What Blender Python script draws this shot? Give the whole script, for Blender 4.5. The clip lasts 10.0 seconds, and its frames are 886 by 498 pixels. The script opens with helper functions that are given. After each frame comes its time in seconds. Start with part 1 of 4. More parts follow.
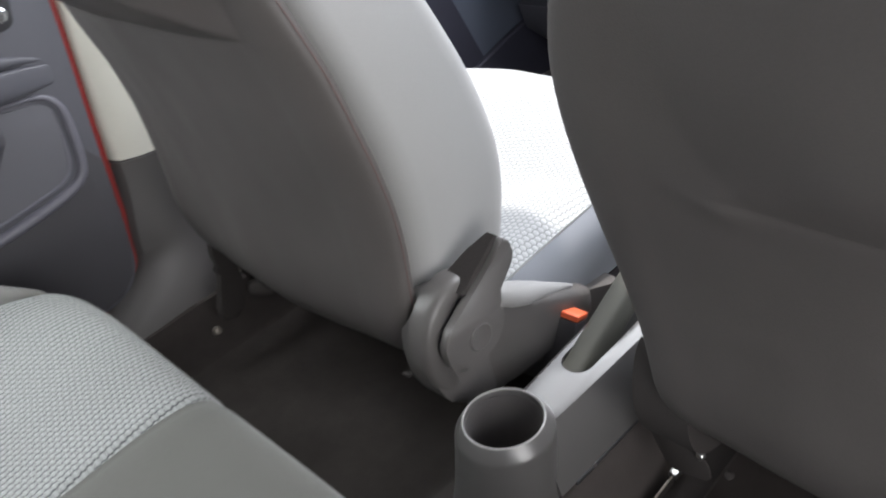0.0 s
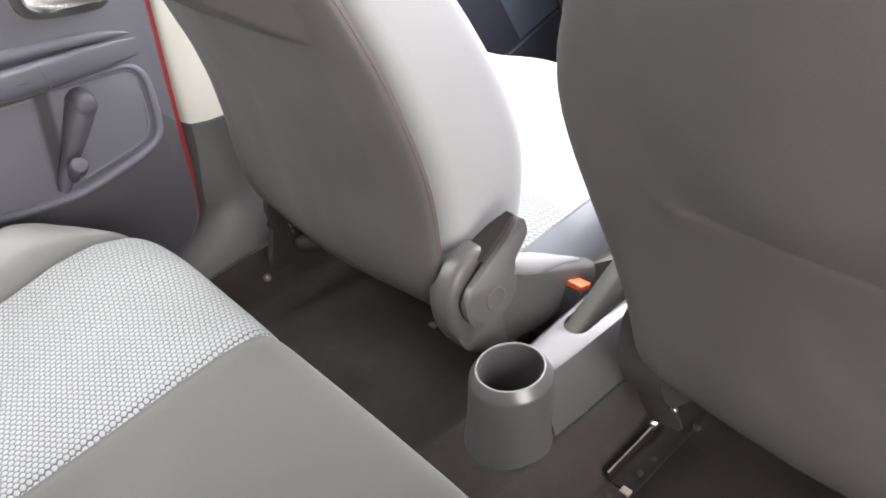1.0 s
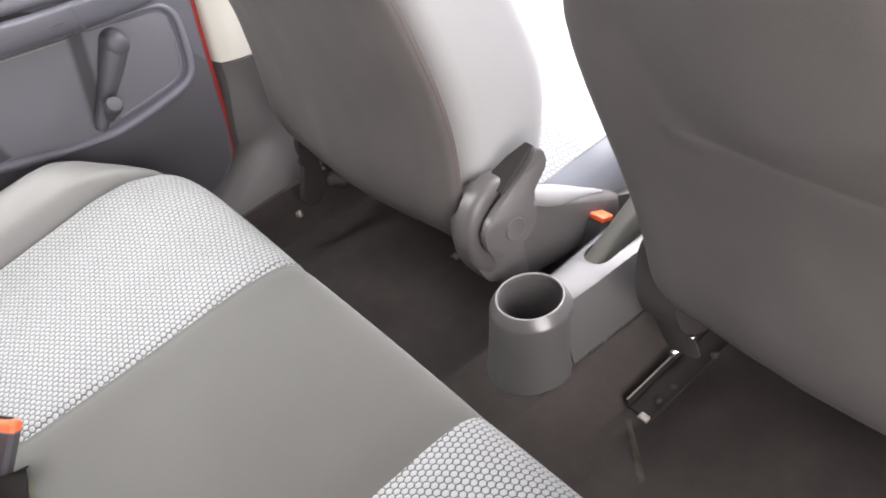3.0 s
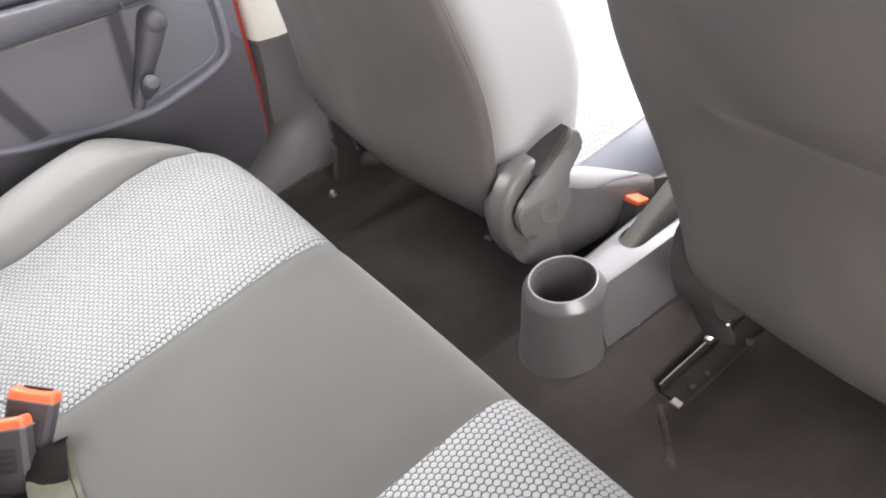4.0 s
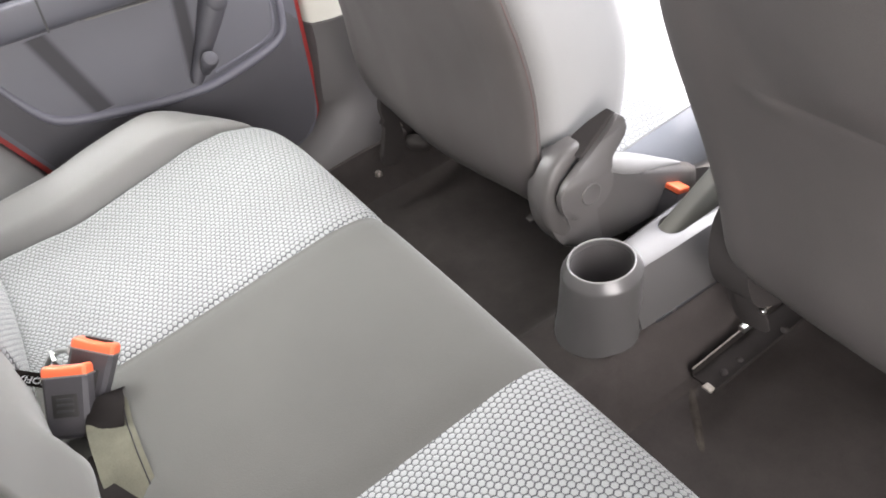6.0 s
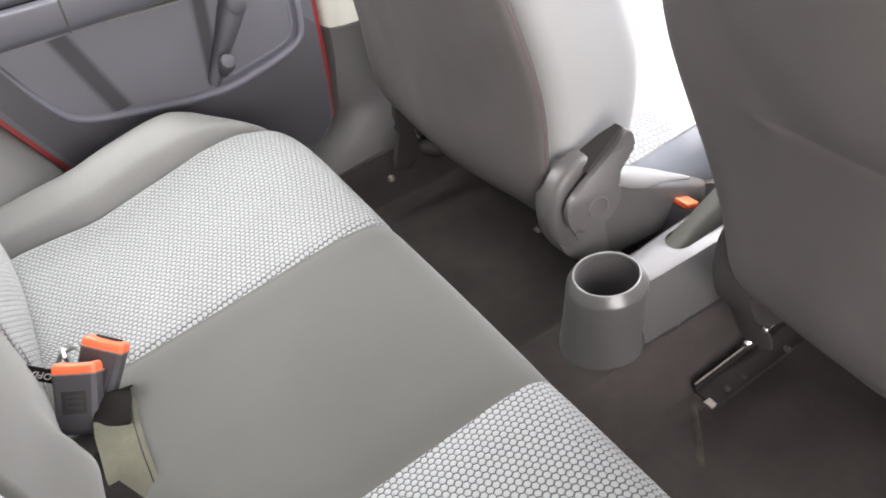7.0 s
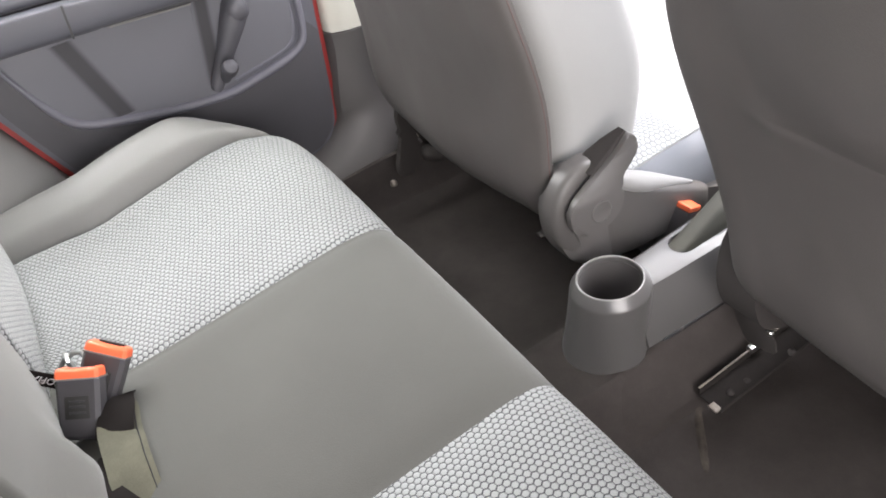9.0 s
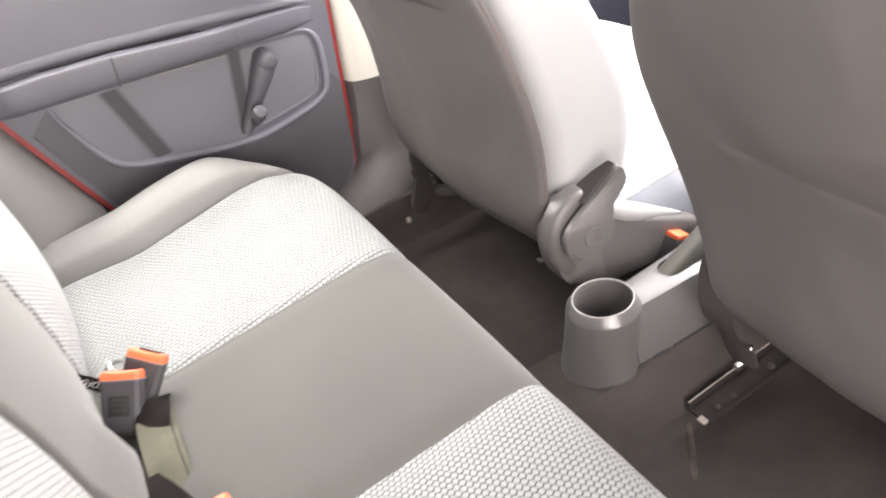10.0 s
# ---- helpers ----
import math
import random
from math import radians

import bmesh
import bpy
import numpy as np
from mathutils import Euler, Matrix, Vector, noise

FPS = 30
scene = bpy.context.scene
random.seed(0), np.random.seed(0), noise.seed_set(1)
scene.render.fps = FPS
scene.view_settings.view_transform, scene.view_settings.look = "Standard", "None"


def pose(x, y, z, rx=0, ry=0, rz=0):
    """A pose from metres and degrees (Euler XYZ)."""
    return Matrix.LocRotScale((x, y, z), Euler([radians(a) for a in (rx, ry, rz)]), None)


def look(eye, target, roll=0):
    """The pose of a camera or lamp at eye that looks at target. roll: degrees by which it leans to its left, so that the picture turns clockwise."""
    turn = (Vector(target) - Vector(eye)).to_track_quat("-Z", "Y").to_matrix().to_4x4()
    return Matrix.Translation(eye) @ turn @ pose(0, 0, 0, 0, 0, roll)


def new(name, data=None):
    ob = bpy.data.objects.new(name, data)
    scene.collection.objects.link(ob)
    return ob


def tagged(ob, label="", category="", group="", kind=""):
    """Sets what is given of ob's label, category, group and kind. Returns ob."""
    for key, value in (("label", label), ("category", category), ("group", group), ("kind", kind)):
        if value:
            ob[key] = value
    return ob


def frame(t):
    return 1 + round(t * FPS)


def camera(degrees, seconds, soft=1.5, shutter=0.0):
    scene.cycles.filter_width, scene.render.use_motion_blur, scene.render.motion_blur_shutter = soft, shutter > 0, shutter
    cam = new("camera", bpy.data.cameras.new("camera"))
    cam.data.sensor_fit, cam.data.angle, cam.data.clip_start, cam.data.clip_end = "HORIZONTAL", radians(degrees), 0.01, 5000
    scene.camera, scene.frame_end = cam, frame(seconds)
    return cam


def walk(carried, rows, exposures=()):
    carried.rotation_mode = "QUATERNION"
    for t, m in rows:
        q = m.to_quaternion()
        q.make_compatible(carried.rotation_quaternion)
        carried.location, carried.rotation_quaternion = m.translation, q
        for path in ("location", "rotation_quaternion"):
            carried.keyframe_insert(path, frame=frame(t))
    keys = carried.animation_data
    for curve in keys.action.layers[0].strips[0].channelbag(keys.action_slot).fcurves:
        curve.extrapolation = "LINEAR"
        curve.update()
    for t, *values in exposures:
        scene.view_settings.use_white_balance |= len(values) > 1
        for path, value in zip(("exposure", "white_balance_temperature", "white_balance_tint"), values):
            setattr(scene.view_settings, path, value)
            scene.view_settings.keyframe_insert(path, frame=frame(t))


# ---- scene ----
cam = camera(57.0, 10.0, soft=1.85, shutter=0.5)
PATH = [
    (0, (0.4107, -0.1739, 0.7677), (-0.9022, 0.8851, -0.3068), -11.62),
    (0.5, (0.4797, -0.2279, 0.8239), (-0.8722, 0.7375, -0.2898), -11.57),
    (1, (0.5032, -0.2374, 0.8561), (-0.8273, 0.7198, -0.29), -9.85),
    (1.5, (0.5253, -0.2239, 0.8583), (-0.8194, 0.6744, -0.3184), -11.62),
    (2, (0.533, -0.2301, 0.8436), (-0.8106, 0.6398, -0.3556), -11.91),
    (2.5, (0.539, -0.2298, 0.8512), (-0.8015, 0.6067, -0.3749), -12.54),
    (4, (0.5349, -0.2332, 0.8499), (-0.8407, 0.4933, -0.4071), -14.11),
    (4.5, (0.5351, -0.2328, 0.8419), (-0.8486, 0.4424, -0.4346), -14.67),
    (5, (0.538, -0.2351, 0.8426), (-0.8704, 0.422, -0.4161), -14.70),
    (5.5, (0.5481, -0.2396, 0.8492), (-0.8732, 0.4023, -0.403), -14.66),
    (6, (0.5601, -0.2588, 0.8539), (-0.8599, 0.3893, -0.3965), -13.82),
    (7.5, (0.569, -0.242, 0.8703), (-0.8805, 0.3573, -0.3707), -12.96),
    (8, (0.5622, -0.2474, 0.8699), (-0.8879, 0.3746, -0.3589), -12.07),
    (8.5, (0.5675, -0.2487, 0.871), (-0.8782, 0.3699, -0.3647), -12.65),
    (9, (0.5678, -0.2487, 0.8654), (-0.8816, 0.3659, -0.3681), -13.28),
    (9.5, (0.5656, -0.2616, 0.8716), (-0.8876, 0.4033, -0.331), -12.10),
    (9.8, (0.621, -0.259, 0.875), (-0.894, 0.387, -0.261), -13.2),
    (10, (0.6650, -0.2770, 0.8860), (-0.8730, 0.3470, -0.2300), -13.70),
]
# exposure: the camera opens up during the first second
EXPOSURES = [(0, 0.1, 6400, 11), (0.5, 0.52, 6450, 13), (1.0, 0.80, 6600, 15), (1.5, 0.96, 6650, 15), (2.5, 0.9, 6650, 17), (4.5, 0.96, 6650, 16), (6.0, 0.96, 6650, 15), (7.5, 0.81, 6650, 15), (9.0, 0.81, 6650, 14), (9.5, 0.93, 6650, 14), (10.0, 1.30, 7000, 17)]
walk(cam, [(t, look(eye, target, roll)) for t, eye, target, roll in PATH], EXPOSURES)

# ---- world and daylight ----
world = bpy.data.worlds.new("sky")
scene.world = world
world.use_nodes = True
wn = world.node_tree.nodes
sky = wn.new("ShaderNodeTexSky")
sky.sky_type = "NISHITA"
sky.sun_disc = False
sky.sun_elevation = radians(75)
sky.sun_rotation = radians(-20)
world.node_tree.links.new(sky.outputs[0], wn["Background"].inputs[0])
wn["Background"].inputs[1].default_value = 0.12


def lamp(name, kind, m, energy, color, size=(1, 1), angle=0.01):
    data = bpy.data.lights.new(name, kind)
    data.energy, data.color = energy, color
    if kind == "AREA":
        data.shape, data.size, data.size_y = "RECTANGLE", size[0], size[1]
    else:
        data.angle = angle
    ob = new(name, data)
    ob.matrix_world = m
    return ob


lamp("sun", "SUN", look((-0.4, 1.2, 4.65), (0, 0, 0)), 5.0, (1, 0.95, 0.88), angle=radians(1.5))
lamp("windscreen_daylight", "AREA", look((0, 1.0, 1.03), (0, 0.3, 0.3)), 23, (0.97, 0.985, 1.0), (1.2, 0.5))
lamp("right_front_window_daylight", "AREA", look((0.74, 0.55, 0.86), (-0.2, 0.35, 0.3)), 5.5, (0.95, 0.98, 1.0), (0.7, 0.36))
lamp("right_rear_door_daylight", "AREA", look((1.25, -0.25, 0.62), (-0.3, -0.02, 0.34)), 19.0, (1.0, 0.97, 0.93), (0.85, 1.0))
lamp("left_rear_window_daylight", "AREA", look((-0.72, -0.16, 0.90), (0, -0.16, 0.3)), 10.5, (0.96, 1.0, 0.98), (0.6, 0.36))
lamp("rear_window_daylight", "AREA", look((0, -1.0, 1.0), (0, 0, 0.4)), 2.0, (1.0, 0.97, 0.93), (1.0, 0.4))


# ---- materials ----
def material(name, base, rough=0.6, metal=0.0, grain=0.0, grain_size=400.0, tone=0.12, tone_size=6.0, sheen=0.0, coat=0.0, spec=0.5, detail=4):
    """A surface with a soft large-scale tone, a fine tone and a fine relief."""
    m = bpy.data.materials.new(name)
    m.use_nodes = True
    n, l = m.node_tree.nodes, m.node_tree.links
    b = n["Principled BSDF"]
    b.inputs["Roughness"].default_value, b.inputs["Metallic"].default_value = rough, metal
    b.inputs["Sheen Weight"].default_value = sheen
    b.inputs["Coat Weight"].default_value = coat
    b.inputs["Specular IOR Level"].default_value = spec
    at = n.new("ShaderNodeTexCoord")
    big = n.new("ShaderNodeTexNoise")
    big.inputs["Scale"].default_value, big.inputs["Detail"].default_value = tone_size, detail
    big.inputs["Roughness"].default_value = 0.5 if detail < 8 else 0.68
    fine = n.new("ShaderNodeTexNoise")
    fine.inputs["Scale"].default_value, fine.inputs["Detail"].default_value = grain_size, 2
    l.new(at.outputs["Object"], big.inputs["Vector"])
    l.new(at.outputs["Object"], fine.inputs["Vector"])
    add = n.new("ShaderNodeMath")
    add.operation = "MULTIPLY_ADD"
    l.new(fine.outputs[0], add.inputs[0])
    add.inputs[1].default_value = 0.5
    l.new(big.outputs[0], add.inputs[2])
    ramp = n.new("ShaderNodeMapRange")
    ramp.inputs["From Min"].default_value, ramp.inputs["From Max"].default_value = 0.45, 1.05
    ramp.inputs["To Min"].default_value, ramp.inputs["To Max"].default_value = 1 - tone, 1 + tone
    l.new(add.outputs[0], ramp.inputs["Value"])
    mul = n.new("ShaderNodeVectorMath")
    mul.operation = "SCALE"
    mul.inputs[0].default_value = base
    l.new(ramp.outputs[0], mul.inputs["Scale"])
    l.new(mul.outputs[0], b.inputs["Base Color"])
    if grain:
        bump = n.new("ShaderNodeBump")
        bump.inputs["Strength"].default_value, bump.inputs["Distance"].default_value = grain, 0.0006
        l.new(fine.outputs[0], bump.inputs["Height"])
        l.new(bump.outputs[0], b.inputs["Normal"])
    return m


def hex_fabric(name, light, dark, pitch=0.0072, wide=1.07, turn=8.0, line=0.075):
    """Woven seat fabric with raised pale hexagons in a dark net, laid out by the UV map in metres."""
    m = bpy.data.materials.new(name)
    m.use_nodes = True
    n, l = m.node_tree.nodes, m.node_tree.links
    b = n["Principled BSDF"]
    b.inputs["Roughness"].default_value, b.inputs["Sheen Weight"].default_value = 0.62, 0.35
    b.inputs["Specular IOR Level"].default_value = 0.45

    def vec(op, a, c=None):
        v = n.new("ShaderNodeVectorMath")
        v.operation = op
        for k, s in enumerate((a, c)):
            if s is None:
                continue
            if isinstance(s, tuple):
                v.inputs[k].default_value = s
            else:
                l.new(s, v.inputs[k])
        return v.outputs["Value"] if op in ("DOT_PRODUCT", "LENGTH") else v.outputs[0]

    def num(op, a, c=0.0):
        v = n.new("ShaderNodeMath")
        v.operation = op
        for k, s in enumerate((a, c)):
            if isinstance(s, (int, float)):
                v.inputs[k].default_value = s
            else:
                l.new(s, v.inputs[k])
        return v.outputs[0]

    uv = n.new("ShaderNodeUVMap")
    uv.uv_map = "UVMap"
    wob = n.new("ShaderNodeTexNoise")
    wob.inputs["Scale"].default_value = 60
    l.new(uv.outputs[0], wob.inputs["Vector"])
    shift = vec("MULTIPLY", vec("SUBTRACT", wob.outputs["Color"], (0.5, 0.5, 0.5)), (0.0012, 0.0012, 0))
    sep = n.new("ShaderNodeSeparateXYZ")
    rot = n.new("ShaderNodeVectorRotate")
    rot.rotation_type = "Z_AXIS"
    rot.inputs["Angle"].default_value = radians(-turn)
    l.new(vec("ADD", uv.outputs[0], shift), rot.inputs["Vector"])
    l.new(rot.outputs[0], sep.inputs[0])
    com = n.new("ShaderNodeCombineXYZ")
    l.new(num("DIVIDE", sep.outputs[1], pitch), com.inputs[0])
    l.new(num("DIVIDE", sep.outputs[0], pitch * wide), com.inputs[1])
    p = vec("ADD", com.outputs[0], (400.0, 400.0 * 1.7320508, 0))
    r, h = (1.0, 1.7320508, 1.0), (0.5, 0.8660254, 0.0)
    a = vec("SUBTRACT", vec("MODULO", p, r), h)
    c = vec("SUBTRACT", vec("MODULO", vec("ADD", p, h), r), h)
    near = num("LESS_THAN", vec("LENGTH", a), vec("LENGTH", c))
    mix = n.new("ShaderNodeMix")
    mix.data_type = "VECTOR"
    l.new(near, mix.inputs["Factor"])
    l.new(c, mix.inputs[4])
    l.new(a, mix.inputs[5])
    q = vec("ABSOLUTE", mix.outputs[1])
    sepq = n.new("ShaderNodeSeparateXYZ")
    l.new(q, sepq.inputs[0])
    slant = vec("DOT_PRODUCT", q, (0.5, 0.8660254, 0))
    edge = num("SUBTRACT", 0.5, num("MAXIMUM", slant, sepq.outputs[0]))

    def ramp(value, lo, hi, low=0.0):
        step = n.new("ShaderNodeMapRange")
        step.interpolation_type = "SMOOTHSTEP"
        l.new(value, step.inputs["Value"])
        step.inputs["From Min"].default_value, step.inputs["From Max"].default_value = lo, hi
        step.inputs["To Min"].default_value = low
        return step.outputs[0]

    # relief shading put into colour: dark zigzag between rows, paler gaps within a row
    pale = num("MINIMUM", ramp(num("SUBTRACT", 0.5, slant), line - 0.045, line + 0.045), ramp(num("SUBTRACT", 0.5, sepq.outputs[0]), line - 0.06, line + 0.03, 0.30))
    fine = n.new("ShaderNodeTexNoise")
    fine.inputs["Scale"].default_value, fine.inputs["Detail"].default_value = 900, 2
    l.new(uv.outputs[0], fine.inputs["Vector"])
    big = n.new("ShaderNodeTexNoise")
    big.inputs["Scale"].default_value = 9
    l.new(uv.outputs[0], big.inputs["Vector"])
    col = n.new("ShaderNodeMix")
    col.data_type = "RGBA"
    l.new(pale, col.inputs["Factor"])
    col.inputs[6].default_value, col.inputs[7].default_value = (*dark, 1), (*light, 1)
    tone = num("ADD", num("MULTIPLY", fine.outputs[0], 0.3), num("MULTIPLY", big.outputs[0], 0.25))
    sc = n.new("ShaderNodeVectorMath")
    sc.operation = "SCALE"
    l.new(col.outputs[2], sc.inputs[0])
    l.new(num("ADD", tone, 0.72), sc.inputs["Scale"])
    l.new(sc.outputs[0], b.inputs["Base Color"])
    bump = n.new("ShaderNodeBump")
    bump.inputs["Strength"].default_value, bump.inputs["Distance"].default_value = 0.7, 0.0012
    dome = n.new("ShaderNodeMapRange")
    dome.interpolation_type = "SMOOTHSTEP"
    l.new(edge, dome.inputs["Value"])
    dome.inputs["From Max"].default_value = 0.3
    l.new(num("ADD", dome.outputs[0], num("MULTIPLY", fine.outputs[0], 0.25)), bump.inputs["Height"])
    l.new(bump.outputs[0], b.inputs["Normal"])
    return m


def shadow_band(name, outer, inner):
    """Inlay cloth with a painted shadow band that fades out at both edges; across the band runs the UV map's u, 0 to 1.
    """
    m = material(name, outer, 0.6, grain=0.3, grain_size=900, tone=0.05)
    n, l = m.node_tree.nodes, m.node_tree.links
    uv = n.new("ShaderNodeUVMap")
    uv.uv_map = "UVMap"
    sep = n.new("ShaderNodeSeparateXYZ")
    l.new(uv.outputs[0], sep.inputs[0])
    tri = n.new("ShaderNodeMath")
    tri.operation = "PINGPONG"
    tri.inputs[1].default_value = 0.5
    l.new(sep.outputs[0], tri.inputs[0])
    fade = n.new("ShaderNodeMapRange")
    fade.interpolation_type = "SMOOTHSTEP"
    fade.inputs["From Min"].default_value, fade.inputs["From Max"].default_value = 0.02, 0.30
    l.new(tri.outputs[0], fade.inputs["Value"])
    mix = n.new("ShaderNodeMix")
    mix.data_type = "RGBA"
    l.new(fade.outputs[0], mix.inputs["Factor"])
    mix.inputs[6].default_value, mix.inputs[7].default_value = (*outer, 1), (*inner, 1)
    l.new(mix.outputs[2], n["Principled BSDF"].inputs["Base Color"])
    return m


HEX = hex_fabric("pale_hexagon_fabric", (0.281, 0.292, 0.288), (0.020, 0.021, 0.027), pitch=0.0066, line=0.097)
# the same fabric with the sun's glare put into paler, thinner lines
HEX_GLARE = hex_fabric("glare_washed_hexagon_fabric", (0.31, 0.32, 0.322), (0.10, 0.104, 0.112), line=0.055)
CENTRE = material("grey_knit_fabric", (0.073, 0.072, 0.065), 0.8, grain=0.4, grain_size=900, tone=0.11, sheen=0.25, spec=0.25)
BOLSTER = material("grey_vinyl", (0.170, 0.167, 0.162), 0.5, grain=0.25, grain_size=700, tone=0.06)
BACK = material("charcoal_seat_back_vinyl", (0.076, 0.069, 0.067), 0.55, grain=0.35, grain_size=750, tone=0.13, spec=0.4)
PALE = material("pale_grey_side_fabric", (0.255, 0.252, 0.251), 0.8, grain=0.25, grain_size=900, tone=0.05, sheen=0.2, spec=0.25)
THREAD = material("dark_red_thread", (0.125, 0.085, 0.08), 0.9, spec=0.1)
DOOR_DARK = material("dark_blue_grey_door_plastic", (0.074, 0.073, 0.085), 0.55, grain=0.4, grain_size=700, tone=0.08)
NAVY = material("dark_navy_plastic", (0.030, 0.030, 0.043), 0.6, grain=0.3, tone=0.1, spec=0.3)
# door plastic with the windscreen's blue daylight put into its colour
DAYLIT_DOOR = material("daylit_blue_plastic", (0.075, 0.085, 0.112), 0.5, grain=0.3, tone=0.08)
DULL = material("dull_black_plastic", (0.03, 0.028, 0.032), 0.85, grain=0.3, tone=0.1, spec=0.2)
DOOR_LOW = material("grained_lower_door_plastic", (0.062, 0.060, 0.068), 0.55, grain=0.4, grain_size=700, tone=0.1)
DOOR = material("blue_grey_door_plastic", (0.088, 0.089, 0.106), 0.5, grain=0.35, grain_size=800, tone=0.07)
DOOR_INLAY = material("door_inlay_cloth", (0.116, 0.117, 0.134), 0.5, grain=0.3, grain_size=900, tone=0.06)
SHADOW_STRIP = shadow_band("soft_edged_shadow", (0.114, 0.115, 0.132), (0.034, 0.033, 0.039))
# door plastic made lighter: window light on the ridges put into colour
LIT_RIDGE = material("skylit_ridge_plastic", (0.135, 0.134, 0.162), 0.42, grain=0.25, grain_size=800, tone=0.06)
DARK = material("black_plastic", (0.028, 0.028, 0.031), 0.45, grain=0.25, grain_size=800, tone=0.1)
CONSOLE = material("grey_console_plastic", (0.086, 0.083, 0.082), 0.29, grain=0.12, grain_size=900, tone=0.06, spec=0.75)
# console plastic made lighter: the cup lip's highlight put into its colour
LIP = material("highlit_lip_plastic", (0.22, 0.215, 0.21), 0.34, tone=0.08, tone_size=60)
RECLINER = material("dark_grey_recliner_plastic", (0.082, 0.077, 0.075), 0.40, grain=0.3, grain_size=900, tone=0.06)
CUSHION_SIDE = material("blue_grey_cushion_cloth", (0.21, 0.22, 0.245), 0.8, grain=0.25, grain_size=900, tone=0.05, spec=0.3)
LEVER = material("green_grey_lever_plastic", (0.088, 0.087, 0.074), 0.45, grain=0.3, grain_size=900, tone=0.08)
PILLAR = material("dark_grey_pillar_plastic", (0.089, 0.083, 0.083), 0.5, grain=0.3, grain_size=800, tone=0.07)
CREAM = material("cream_pillar_plastic", (0.70, 0.685, 0.615), 0.5, grain=0.2, grain_size=700, tone=0.04)
RED = material("red_body_paint", (0.235, 0.018, 0.016), 0.45, coat=0.25, tone=0.05)
CARPET = material("black_needle_felt_carpet", (0.047, 0.041, 0.039), 0.95, grain=1.0, grain_size=1300, tone=0.38, tone_size=8, spec=0.1, detail=10)
# carpet made lighter: light caught on the fold's slope put into colour
LIT_CARPET = material("lit_fold_felt_carpet", (0.056, 0.048, 0.042), 0.95, grain=1.0, grain_size=1300, tone=0.7, tone_size=40, spec=0.1)
STEEL = material("bare_steel", (0.55, 0.55, 0.54), 0.28, metal=1.0, tone=0.1, tone_size=40)
BLACK_STEEL = material("black_painted_steel", (0.02, 0.019, 0.018), 0.62, tone=0.2, tone_size=30)
WORN_STEEL = material("dull_worn_steel", (0.30, 0.27, 0.24), 0.5, metal=0.8, tone=0.3, tone_size=60)
CHANNEL = material("brown_black_steel", (0.021, 0.018, 0.017), 0.8, tone=0.25, tone_size=40, spec=0.2)
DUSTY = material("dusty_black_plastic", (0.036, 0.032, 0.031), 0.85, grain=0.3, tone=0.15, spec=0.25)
CHROME = material("satin_chrome", (0.75, 0.75, 0.76), 0.22, metal=1.0, tone=0.04)
ORANGE = material("orange_plastic", (0.85, 0.15, 0.06), 0.4, tone=0.06)
WEB = material("olive_webbing", (0.095, 0.092, 0.068), 0.8, grain=0.3, grain_size=900, tone=0.3, tone_size=25, spec=0.15)
TAGBLACK = material("black_label_cloth", (0.012, 0.010, 0.0095), 0.9, grain=0.3, spec=0.1)
BUCKLE = material("black_buckle_plastic", (0.056, 0.053, 0.058), 0.4, grain=0.2, grain_size=900, tone=0.08)
WHITE = material("white_print", (0.75, 0.75, 0.75), 0.7)
LINING = material("light_grey_headlining", (0.55, 0.54, 0.52), 0.9, grain=0.4, tone=0.05)
ASPHALT = material("asphalt", (0.06, 0.06, 0.06), 0.9, grain=0.5, grain_size=200, tone=0.2)


# ---- mesh helpers ----
def part(name, bm, mat, parent=None, label="", sharp=38):
    """Links a bmesh as one mesh object, smooth but for edges sharper than the given angle."""
    bmesh.ops.recalc_face_normals(bm, faces=bm.faces)
    for f in bm.faces:
        f.smooth = True
    for e in bm.edges:
        if len(e.link_faces) == 2 and e.calc_face_angle(0) > radians(sharp):
            e.smooth = False
    me = bpy.data.meshes.new(name)
    bm.to_mesh(me)
    bm.free()
    me.materials.append(mat)
    ob = new(name, me)
    if parent:
        ob.parent = parent
    if label:
        ob["label"] = label
    return ob


def thing(name, label, category, group="", at=(0, 0, 0)):
    ob = new(name)
    ob.empty_display_size = 0.05
    ob.location = at
    return tagged(ob, label, category, group)


def box(x0, x1, y0, y1, z0, z1, bevel=0.0, seg=2, bm=None):
    bm = bm or bmesh.new()
    v = bmesh.ops.create_cube(bm, size=1)["verts"]
    for p in v:
        p.co = ((x0 + x1) / 2 + p.co.x * (x1 - x0), (y0 + y1) / 2 + p.co.y * (y1 - y0), (z0 + z1) / 2 + p.co.z * (z1 - z0))
    if bevel:
        es = list({e for p in v for e in p.link_edges})
        bmesh.ops.bevel(bm, geom=es, offset=bevel, segments=seg, affect="EDGES", profile=0.6)
    return bm


def loft(loops, closed=True, caps=True, bm=None):
    """Skin over loops of equally many points."""
    bm = bm or bmesh.new()
    rows = [[bm.verts.new(p) for p in loop] for loop in loops]
    n = len(rows[0])
    for a, b in zip(rows, rows[1:]):
        for i in range(n if closed else n - 1):
            j = (i + 1) % n
            bm.faces.new((a[i], a[j], b[j], b[i]))
    if caps and closed:
        bm.faces.new(rows[0][::-1])
        bm.faces.new(rows[-1])
    return bm


def lathe(profile, at=(0, 0, 0), n=48, m=None):
    """Turns (radius, height) pairs round z."""
    m = m or Matrix.Translation(at)
    return loft([[m @ Vector((r * math.cos(2 * math.pi * k / n), r * math.sin(2 * math.pi * k / n), z)) for k in range(n)] for r, z in profile])


